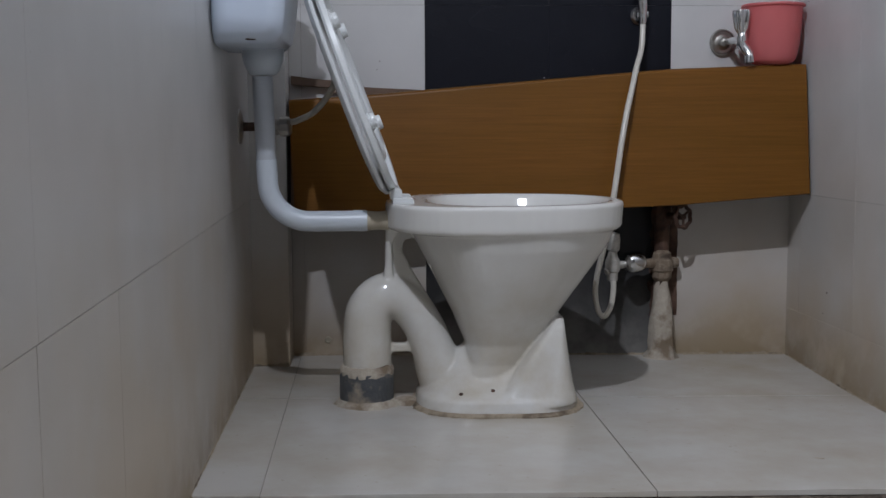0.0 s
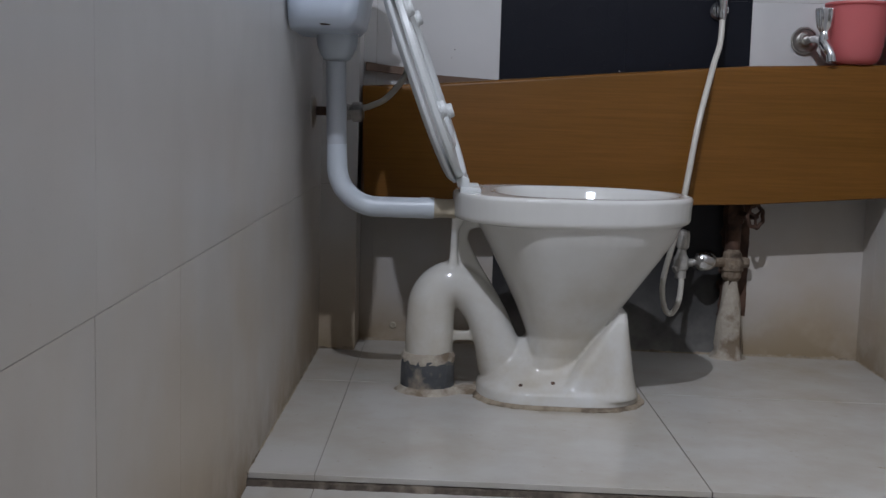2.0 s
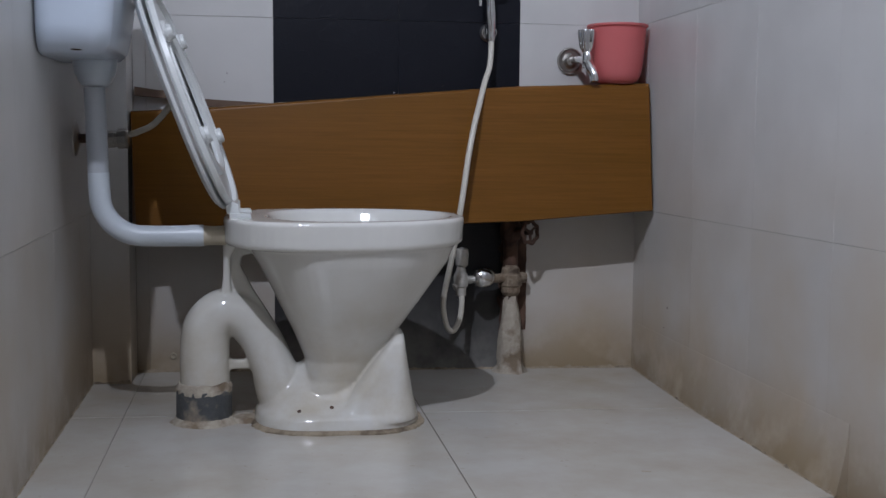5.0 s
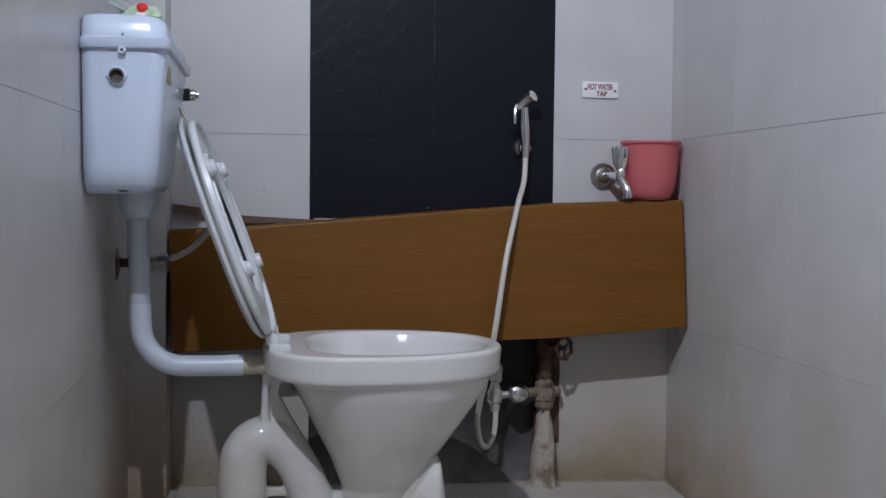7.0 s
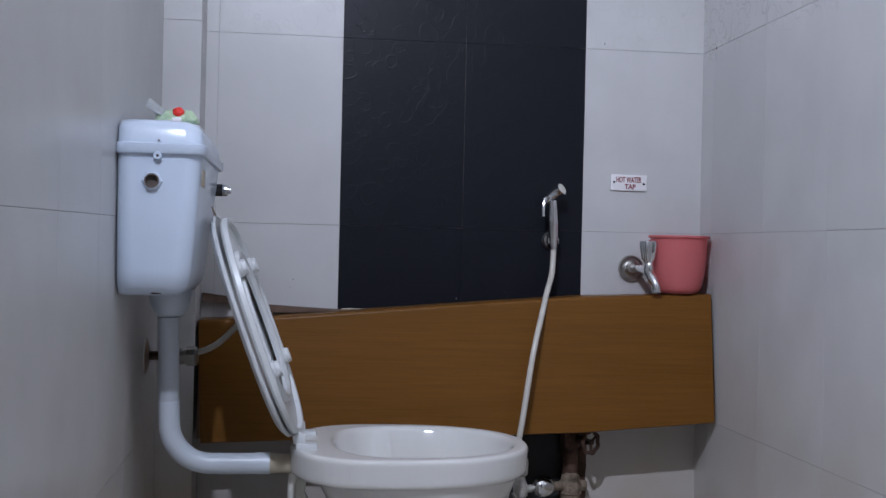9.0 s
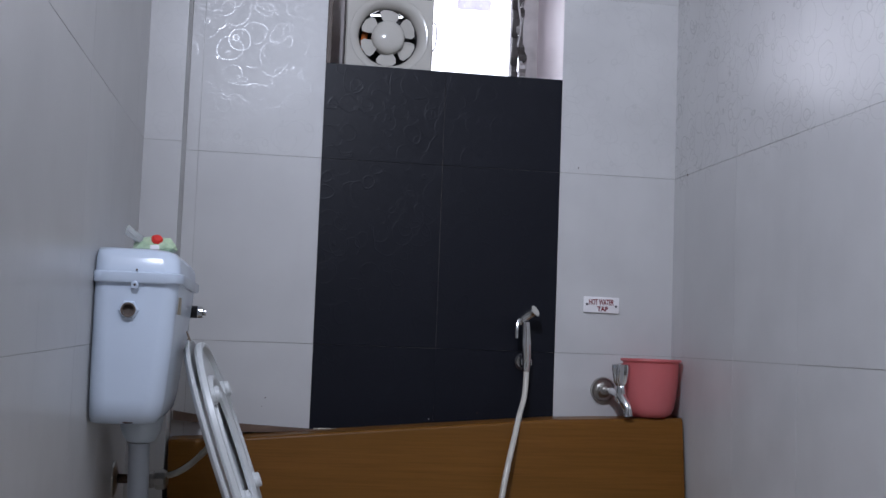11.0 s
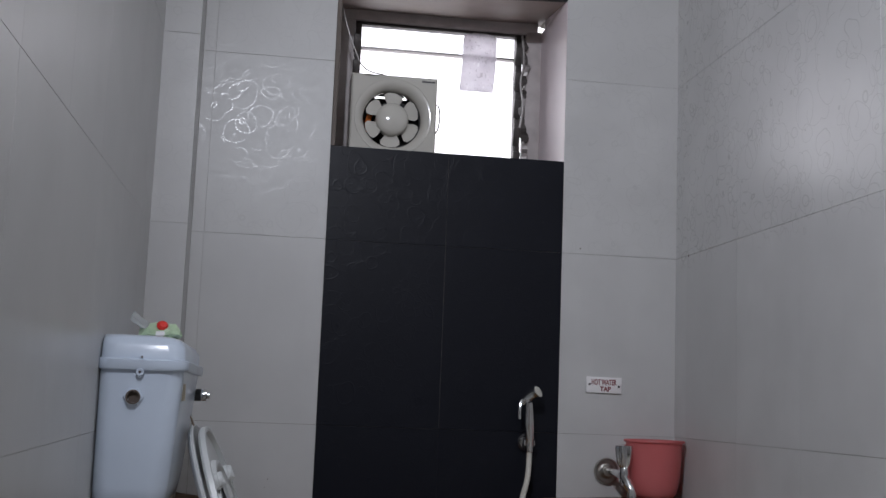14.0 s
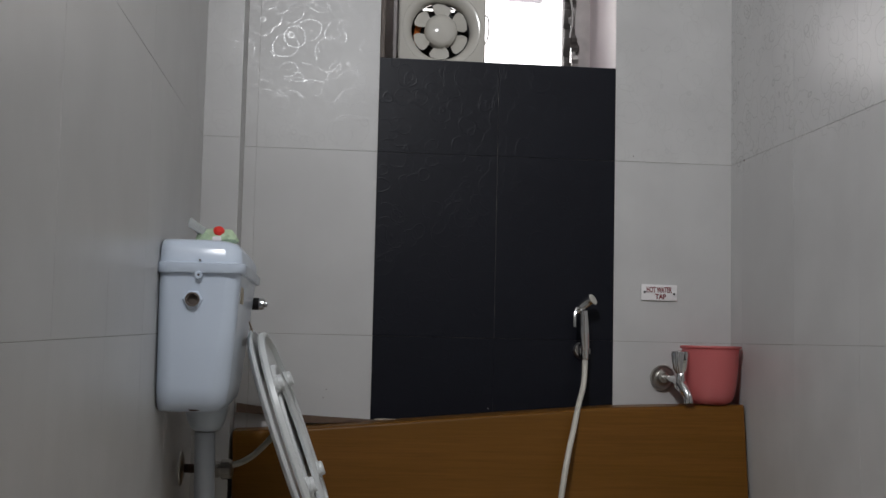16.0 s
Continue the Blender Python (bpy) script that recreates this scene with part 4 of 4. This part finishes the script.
bm = patch(bm_new(), 0.678, 0.745, 0.104, 0.46, 2.3995, 3, 26, 0.008)
part("rust_stain", bm, M_RUST, wall_north, "dark rust stain on the tile")
for x, y, z, r in ((0.012, 2.4, 0.732, 0.0016), (0.77, 2.4, 1.334, 0.0018), (0.005, 2.4, 0.712, 0.0011), (0.41, 2.4, 0.692, 0.0014), (0.53, 2.4, 0.71, 0.0011)):
    bm = bm_new()
    lathe(bm, [(r, 0.0), (r * 0.8, 0.0008), (0.0003, 0.001)], (x, y, z), (0, -1, 0), 8)
    part("speck", bm, M_RUST if x != 0.41 else M_SIGN, wall_north)
bm = bm_new()
lathe(bm, [(0.0085, 0.0), (0.0085, 0.002), (0.006, 0.0035), (0.004, 0.002), (0.0005, 0.002)], (-0.122, 2.4, 0.056), (0, -1, 0), 14)
part("plug", bm, M_JOINT, wall_north, "small round wall plug")
bm = bm_new()
rng = random.Random(31)
loft(bm, [[Vector((0.736 + 0.003 * k, 1.486 - 0.0016 * k + side * w, floor_z(0.744) + h)) for side, h in ((-1, -0.0005), (1, -0.0005), (1, 0.0006), (-1, 0.0006))] for k, w in enumerate((0.0006, 0.0016, 0.0019, 0.0015, 0.0012, 0.0005))])
part("speck", bm, M_GRIME, floor_upper, "small grey smear")
for y, z, r in ((2.31, 1.319, 0.0035), (2.15, 0.19, 0.0025), (2.17, 0.14, 0.0015)):
    bm = bm_new()
    lathe(bm, [(r, 0.0), (r * 0.7, 0.0008), (0.0003, 0.001)], (XR, y, z), (-1, 0, 0), 8)
    part("chip", bm, M_RUST, wall_east)


# ---- sign ----
def sign():
    x0, x1, z0, z1 = 0.792, 0.884, 0.969, 1.009
    root = thing("sign", (0.838, 2.396, 0.969), "small white enamel sign with dark red lettering", "sign")
    tilt = Matrix.Translation((0.838, 2.397, 0.989)) @ Matrix.Rotation(radians(0.4), 4, "Y") @ Matrix.Translation((-0.838, -2.397, -0.989))
    bm = bm_new()
    box(bm, x0, x1, 2.394, 2.3985, z0, z1, 0.001, tilt)
    plate = part("plate", bm, M_SIGN, root)
    for x in (0.8, 0.876):
        bm = bm_new()
        lathe(bm, [(0.003, 0.0), (0.0028, 0.0015), (0.0006, 0.002)], (x, 2.394, 0.988 - (x - 0.84) * 0.05), (0, -1, 0), 12)
        part("screw", bm, M_DARK, plate, "dark screw head")
    for text, x, z, size, width in (("HOT WATER", 0.8375, 0.9895, 0.0195, 0.065), ("TAP", 0.841, 0.9735, 0.0165, 0.028)):
        cu = bpy.data.curves.new("lettering", "FONT")
        cu.body, cu.size, cu.extrude, cu.offset = text, size, 0.0003, 0.0005
        cu.align_x = "CENTER"
        probe = new("lettering_source", cu)
        bpy.context.view_layer.update()
        me = bpy.data.meshes.new_from_object(probe.evaluated_get(bpy.context.evaluated_depsgraph_get()))
        bpy.data.objects.remove(probe)
        xs = [v.co.x for v in me.vertices]
        f = width / (max(xs) - min(xs))
        mid = (max(xs) + min(xs)) / 2
        for v in me.vertices:
            v.co = Vector((x + (v.co.x - mid) * f, 2.3934 - v.co.z, z + v.co.y)) - root.location
        me.materials.append(M_RED)
        ob = new("lettering", me)
        ob.parent = plate
        ob["label"] = "dark red painted words " + text


sign()


# ---- window, exhaust fan ----
def window():
    root = tagged(new("window_1"), "old aluminium louvre window with frosted panes", "window", kind="structure")
    root.location = (0.42, 2.7, SILL)
    yf = 2.69
    for name, b in (("frame_top", (BX0, 0.711, yf, yf + 0.05, 1.99, 2.035)), ("frame_bottom", (BX0, BX1, yf, yf + 0.05, SILL, SILL + 0.04)),
                    ("frame_side", (BX0, 0.185, yf, yf + 0.05, SILL + 0.04, 1.99)), ("frame_side", (0.677, BX1, yf, yf + 0.05, SILL + 0.04, 1.998))):
        bm = bm_new()
        box(bm, *b, 0.003)
        part(name, bm, M_FRAME, root)
    bm = bm_new()
    box(bm, 0.186, 0.676, yf + 0.012, yf + 0.04, 1.981, 1.9895, 0.001)
    part("head_strip", bm, M_DARKALU, root, "blackened strip under the frame")
    for x in (0.19, 0.652):
        bm = bm_new()
        box(bm, x - 0.003, x + 0.014, yf + 0.005, yf + 0.045, SILL + 0.04, 1.982, 0.002)
        rail = part("louvre_rail", bm, M_DARKALU, root, "blackened louvre rail")
        for z in (1.62, 1.69, 1.77, 1.85, 1.925):
            bm = bm_new()
            tilt = Matrix.Translation((x, yf, z)) @ Matrix.Rotation(radians(18), 4, "X") @ Matrix.Translation((-x, -yf, -z))
            box(bm, x - 0.008, x + 0.012, yf - 0.012, yf + 0.006, z - 0.03, z + 0.022, 0.002, tilt)
            part("louvre_clip", bm, M_DARKALU, rail)
    # torn seal hanging in shreds along the rail
    rng = random.Random(17)
    for k in range(9):
        z = 1.615 + 0.04 * k + rng.uniform(-0.01, 0.01)
        h, x = rng.uniform(0.03, 0.06), 0.669 + rng.uniform(-0.004, 0.006)
        bm = bm_new()
        rings = []
        for q in range(6):
            f = q / 5
            w = 0.0105 * math.sin(math.pi * (0.12 + 0.8 * f)) * rng.uniform(0.6, 1.4)
            c = x + 0.003 * math.sin(4 * f + k)
            y = yf - 0.006 - 0.008 * rng.random()
            rings.append([Vector((c - w, y, z + h * f)), Vector((c + w, y - 0.002, z + h * f)), Vector((c + w, y - 0.0005, z + h * f)), Vector((c - w, y + 0.0015, z + h * f))])
        loft(bm, rings)
        part("seal_shred", bm, M_DARKALU if k % 3 else M_ALU, root, "torn black seal", smooth=False)
    for z in (1.917,):
        bm = bm_new()
        box(bm, 0.202, 0.654, yf + 0.02, yf + 0.045, z - 0.003, z + 0.003, 0.001)
        part("cross_bar", bm, M_ALU, root)
    bm = bm_new()
    tube(bm, [(0.662, yf - 0.012, 1.98), (0.668, yf - 0.016, 1.9), (0.66, yf - 0.014, 1.84), (0.668, yf - 0.016, 1.77), (0.661, yf - 0.012, 1.7)], 0.0032, 8)
    part("operating_rod", bm, M_ALU, root, "bent louvre operating rod")
    bm = bm_new()
    rows = []
    for k in range(13):
        s = k / 12
        z = 1.81 + 0.173 * s
        slip = 0.001 * math.sin(5 * s) + 0.0095 * s
        wave = 0.0025 * math.sin(9 * s)
        cut = 0.01 * max(0.0, (s - 0.93) / 0.07)
        rows.append([Vector((x, yf + y + wave, z)) for x, y in ((0.488 + slip + cut, 0.012), (0.537 + slip, 0.0095), (0.586 + slip - cut, 0.012), (0.586 + slip - cut, 0.0127), (0.537 + slip, 0.0102), (0.488 + slip + cut, 0.0127))])
    loft(bm, rows)
    tagged(part("paper_patch", bm, M_PAPER, None, smooth=False), "smudged translucent paper taped over the window", "paper")


window()


def exhaust_fan():
    y0, y1 = 2.5, 2.6
    x0, x1, z0, z1 = 0.171, 0.398, SILL, SILL + 0.222
    cx, cz = 0.2835, 1.6675
    root = thing("exhaust_fan", (cx, 2.55, SILL), "cream plastic exhaust fan standing on the window sill", "fan")
    # square front with a round mouth
    bm = bm_new()
    n = 64
    def square(a, half_x, half_z):
        c, s = math.cos(a), math.sin(a)
        k = 1 / max(abs(c), abs(s))
        return c * k * half_x, s * k * half_z
    hx, hz = (x1 - x0) / 2, (z1 - z0) / 2
    mx, mz = (x0 + x1) / 2, (z0 + z1) / 2
    rings = []
    for y, inset in ((y1, 0.0), (y0 + 0.004, 0.0), (y0, 0.004)):
        rings.append([Vector((mx + square(a, hx - inset, hz - inset)[0], y, mz + square(a, hx - inset, hz - inset)[1])) for a in (2 * math.pi * k / n for k in range(n))])
    for r, y in ((0.1035, y0), (0.1032, y0 + 0.0018), (0.1018, y0 + 0.0018), (0.1015, y0), (0.096, y0 + 0.0006), (0.09, y0 + 0.003), (0.084, y0 + 0.008), (0.079, y0 + 0.017), (0.0765, y0 + 0.032), (0.08, y0 + 0.06), (0.09, y1)):
        rings.append([Vector((cx + r * math.cos(a), y, cz + r * math.sin(a))) for a in (2 * math.pi * k / n for k in range(n))])
    loft(bm, rings, cap=False)
    part("housing", bm, M_FAN, root, "cream plastic housing", angle=40)
    bm = bm_new()
    lathe(bm, [(0.043, 0.03), (0.043, 0.0), (0.04, -0.006), (0.031, -0.011), (0.001, -0.013)], (cx, y0 + 0.022, cz), (0, 1, 0), 36)
    hub = part("hub", bm, M_FAN, root, "cream domed fan hub", angle=50)
    for k in range(6):
        bm = bm_new()
        a0 = radians(29 + 60 * k)
        def blade(r, t, w):
            a = a0 + t
            return Vector((cx + r * math.cos(a), y0 + 0.034 + w - t * 0.018, cz + r * math.sin(a)))
        outline = [(0.038, -0.3), (0.05, -0.4), (0.063, -0.44), (0.071, -0.36), (0.0745, -0.1), (0.0745, 0.2), (0.07, 0.35), (0.059, 0.39), (0.038, 0.3)]
        loft(bm, [[blade(r, t, 0.0) for r, t in outline], [blade(r, t, 0.0025) for r, t in outline]])
        part("blade", bm, M_FAN, hub, smooth=False)
    bm = bm_new()
    for a in (0.0, math.pi / 2):
        box(bm, -0.071, 0.071, 0, 0.006, -0.004, 0.004, 0, Matrix.Translation((cx, y0 + 0.075, cz)) @ Matrix.Rotation(a + 0.3, 4, "Y"))
    lathe(bm, [(0.028, 0.0), (0.028, 0.04), (0.02, 0.05)], (cx, y0 + 0.055, cz), (0, 1, 0), 20)
    part("motor_spider", bm, M_DARK, root, "dark motor and its arms")
    bm = bm_new()
    for lo, hi in ((x0 + 0.006, cx - 0.043), (cx - 0.016, cx + 0.029), (cx + 0.043, x1 - 0.006)):
        box(bm, lo, hi, y1 - 0.006, y1 - 0.002, cz + 0.0725, cz + 0.0785)
    box(bm, x0 + 0.006, x1 - 0.006, y1 - 0.006, y1 - 0.002, cz + 0.0785, cz + 0.11)
    box(bm, x0 + 0.006, x1 - 0.006, y1 - 0.006, y1 - 0.002, cz - 0.1, cz + 0.0725)
    part("shutter", bm, M_DARK, root, "closed dark back shutter", smooth=False)
    bm = bm_new()
    tube(bm, [(0.228, y0 + 0.07, 1.69), (0.222, y0 + 0.06, 1.66), (0.226, y0 + 0.066, 1.64)], 0.008, 10)
    part("wire_bundle", bm, M_ORANGE, root, "orange wire")
    bm = bm_new()
    box(bm, 0.356, 0.391, y0 - 0.001, y0 + 0.001, 1.7665, 1.7705)
    part("maker_mark", bm, M_DARK, root, "dark printed bar")
    bm = bm_new()
    tube(bm, [(0.399, 2.54, 1.72), (0.408, 2.53, 1.71), (0.411, 2.53, 1.68), (0.407, 2.53, 1.65), (0.398, 2.54, 1.635)], 0.0018, 8)
    part("pull_loop", bm, M_DARK, root, "thin dark loop of wire")
    cable = thing("power_cable", (0.13, 2.43, 1.9), "thin cream cable running down to the fan", "cable")
    bm = bm_new()
    tube(bm, [(0.118, 2.397, 1.95), (0.1295, 2.42, 1.938), (0.138, 2.44, 1.922), (0.1516, 2.45, 1.88), (0.174, 2.452, 1.823), (0.192, 2.458, 1.789), (0.217, 2.475, 1.778), (0.258, 2.51, 1.781), (0.262, 2.54, 1.7795)], 0.0018, 8)
    part("cord", bm, M_ALU, cable)
    for dx, dz in ((-0.012, 0.006), (-0.016, -0.006), (0.006, 0.014), (-0.004, 0.018)):
        bm = bm_new()
        tube(bm, [(0.118, 2.397, 1.95), (0.118 + dx * 0.5, 2.391, 1.951 + dz * 0.6), (0.118 + dx, 2.394, 1.949 + dz)], 0.0011, 6)
        part("wire_end", bm, M_REVEAL, cable, "frayed wire end")


exhaust_fan()


# ---- floor drain and grime fillets ----
def floor_drain():
    cx, cy = 0.95, 1.234
    z = floor_z(cx) - LOW
    root = thing("floor_drain", (cx, cy, z), "grimy round metal floor drain grating", "drain")
    bm = bm_new()
    lathe(bm, [(0.062, z - 0.003), (0.062, z + 0.001), (0.056, z + 0.003), (0.05, z + 0.001), (0.05, z - 0.004)], (cx, cy, 0), seg=36)
    part("rim", bm, M_STEEL, root)
    bm = bm_new()
    lathe(bm, [(0.0505, z - 0.004), (0.0505, z - 0.001), (0.001, z - 0.0005)], (cx, cy, 0), seg=30)
    plate = part("grate", bm, M_STEEL, root)
    for ring, count in ((0.016, 6), (0.031, 12), (0.043, 16)):
        for k in range(count):
            a = 2 * math.pi * k / count
            bm = bm_new()
            lathe(bm, [(0.0042, -0.002), (0.0042, 0.0008), (0.0005, 0.0009)], (cx + ring * math.cos(a), cy + ring * math.sin(a), z), seg=8)
            part("hole", bm, M_DARK, plate)


floor_drain()


def fillet(name, along, label, size=1.0):
    """An uneven line of grime where floor and wall meet."""
    rng = random.Random(len(along) + 3)
    bm = bm_new()
    rings = []
    for p, out in along:
        s = rng.uniform(0.003, 0.009) * size
        p, out = Vector(p), Vector(out)
        rings.append([p - out * 0.002 - Vector((0, 0, 0.003)), p + out * s * rng.uniform(0.7, 1.6) - Vector((0, 0, 0.003)), p + out * s * 0.4 + Vector((0, 0, s * 0.35)), p - out * 0.002 + Vector((0, 0, s * rng.uniform(0.6, 1.6)))])
    loft(bm, rings)
    return tagged(part(name, bm, M_GRIME, None, smooth=False), label, "grime", kind="structure")


fillet("trim_north", [((x, YB, floor_z(x)), (0, -1, 0)) for x in np.arange(PIL_X, XR, 0.012)], "brown grime along the floor joint")
def east_foot(y):
    return XR - 0.02 * min(1.0, (YB - y) / 0.45)


bm = bm_new()
loft(bm, [[Vector((XR + 0.004, y, -0.02)), Vector((east_foot(y), y, -0.02)), Vector((east_foot(y), y, 0.0015)), Vector((XR - (XR - east_foot(y)) * 0.68, y, 0.03)), Vector((XR - (XR - east_foot(y)) * 0.25, y, 0.075)), Vector((XR - 0.0005, y, 0.12)), Vector((XR + 0.004, y, 0.12))] for y in np.arange(FRONT, YB + 0.001, 0.03)])
tagged(part("coving", bm, M_SIDETILE, None, angle=60), "stained ivory cement coving along the floor", "coving", kind="structure")
fillet("trim_east", [((east_foot(y), y, floor_z(XR)), (-1, 0, 0)) for y in np.arange(FRONT, YB, 0.012)], "brown grime along the floor joint", 0.55)
fillet("trim_west", [((XL, y, floor_z(XL)), (1, 0, 0)) for y in np.arange(FRONT, PIL_Y, 0.012)], "brown grime along the floor joint", 0.5)
fillet("trim_pier", [((x, PIL_Y, floor_z(x)), (0, -1, 0)) for x in np.arange(XL, PIL_X, 0.009)], "brown grime along the floor joint")
# broken mortar along the platform's step
rng = random.Random(12)
bm = bm_new()
rings = []
for x in np.arange(XL, XR + 0.001, 0.011):
    z = floor_z(x)
    rings.append([Vector((x, FRONT + 0.012, z - LOW - 0.004)), Vector((x, FRONT - rng.uniform(0.003, 0.008), z - LOW - 0.001)), Vector((x, FRONT - rng.uniform(0.0, 0.002), z - 0.012)), Vector((x, FRONT + 0.012, z - 0.0085))])
loft(bm, rings)
tagged(part("trim_step", bm, M_EDGE, None, smooth=False), "dark broken mortar along the floor step", "step edge", kind="structure")


# ---- tiles, one by one ----
def tile_mesh(w, h, t=T, chamfer=0.0003):
    """A tile lying in x and z, its face towards -y."""
    bm = bm_new()
    rings = [[Vector((x, y, z)) for x, z in ((i, i), (w - i, i), (w - i, h - i), (i, h - i))] for y, i in ((t, 0.0), (chamfer, 0.0), (0.0, chamfer))]
    loft(bm, rings)
    bmesh.ops.recalc_face_normals(bm, faces=bm.faces)
    me = bpy.data.meshes.new("tile")
    bm.to_mesh(me)
    bm.free()
    return me


shared = {}
jog = random.Random(21)


def tile(w, h, m, material, parent):
    key = (round(w, 4), round(h, 4), material.name)
    if key not in shared:
        shared[key] = tile_mesh(w, h)
        shared[key].materials.append(material)
    ob = new("tile", shared[key])
    ob.matrix_basis = m @ Matrix.Translation((0, jog.uniform(0.0, 0.0002), 0)) @ Matrix.Rotation(jog.gauss(0, 0.0003), 4, "Y") @ Matrix.Rotation(jog.uniform(-0.0006, 0.0006), 4, "X") @ Matrix.Rotation(jog.uniform(-0.0006, 0.0006), 4, "Z")
    ob.parent = parent


GAP, SIDE = 0.0008, 0.0005


def tiles_between(edges, levels, m_at, parent, material, side=SIDE):
    for a, b in zip(edges, edges[1:]):
        for lo, hi in zip(levels, levels[1:]):
            gap = SIDE if material is M_BLACK else GAP
            tile(b - a - side, hi - lo - gap, m_at(a + side / 2, lo + gap / 2), material, parent)


def north(x, z):
    return Matrix.Translation((x, YB, z))


def pier_front(x, z):
    return Matrix.Translation((x, PIL_Y, z))


def west(y, z):
    return Matrix.Translation((XL, y, z - 0.012 * (PIL_Y - y))) @ Matrix.Rotation(radians(90), 4, "Z") @ Matrix.Rotation(-0.012, 4, "Y")


def east(y, z):
    return Matrix.Translation((XR, YB - y, z)) @ Matrix.Rotation(radians(-90), 4, "Z")


LEVELS = JOINTS + [TOP]
tiles_between([BX1, XR + 0.003], LEVELS, north, wall_north, M_TILE)
tiles_between([PIL_X, -0.176, BX0], LEVELS, north, wall_north, M_TILE)
tiles_between([BX0, BXM, BX1], JOINTS[:4] + [SILL], north, wall_north, M_BLACK)
for a, b in ((BX0, BXM), (BXM, BX1)):
    # the course over the window is cut to the sloping head
    bm = bm_new()
    loft(bm, [[Vector((x, YB + y, z)) for x, z in ((a + 0.0003, lintel_z(a)), (b - 0.0003, lintel_z(b)), (b - 0.0003, JOINTS[5] - 0.0003), (a + 0.0003, JOINTS[5] - 0.0003))] for y in (T, 0.0)])
    part("tile", bm, M_BLACK, wall_north, smooth=False)
tiles_between([BX0, BXM, BX1], [JOINTS[5], TOP], north, wall_north, M_BLACK)
tiles_between([XL - 0.003, PIL_X], LEVELS, pier_front, wall_pier, M_TILE)
# pier's side face, towards the room
tiles_between([YB - YB, YB - PIL_Y - 0.001], LEVELS, lambda y, z: Matrix.Translation((PIL_X, YB - 0.129 + 0.0, z)) @ Matrix.Rotation(radians(90), 4, "Z"), wall_pier, M_TILE)
tiles_between([y for y in (YF, -1.28, -0.97, -0.66, -0.35, -0.04, 0.27, 0.58, 0.885, 1.195, 1.505, 1.815, 2.125, PIL_Y + 0.003)], LEVELS, west, wall_west, M_PLAINTILE, 0.00015)
tiles_between([YB - y for y in (YB + 0.003, 2.32, 2.012, 1.705, 1.39, 1.08, 0.77, 0.46, 0.15, -0.16, -0.47, -0.78, -1.09, -1.4, YF)], LEVELS, east, wall_east, M_SIDETILE)


def floor_tile(x0, x1, y0, y1, drop, parent):
    bm = bm_new()
    # the cut strip along the wall is laid almost without a joint
    ga, gb = (0.0004 if abs(x + 0.188) < 0.01 else 0.0011 for x in (x0, x1))
    gy = 0.0018
    c = 0.0004
    rings = []
    for z, i in ((-0.009, 0.0), (-c, 0.0), (0.0, c)):
        rings.append([Vector((x, y, floor_z(x) - drop + z)) for x, y in ((x0 + ga + i, y0 + gy + i), (x1 - gb - i, y0 + gy + i), (x1 - gb - i, y1 - gy - i), (x0 + ga + i, y1 - gy - i))])
    loft(bm, rings)
    part("tile", bm, M_FLOOR, parent, smooth=False)


for x0, x1 in ((XL, -0.188), (-0.188, 0.42), (0.42, XR)):
    for y0, y1 in ((FRONT, 1.945), (1.945, YB)):
        floor_tile(x0, x1, y0, y1, 0.0, floor_upper)
    for y0, y1 in ((FRONT - 0.61, FRONT - 0.002), (FRONT - 1.22, FRONT - 0.61), (FRONT - 1.83, FRONT - 1.22), (YF, FRONT - 1.83)):
        floor_tile(x0, x1, y0, y1, LOW, floor_lower)
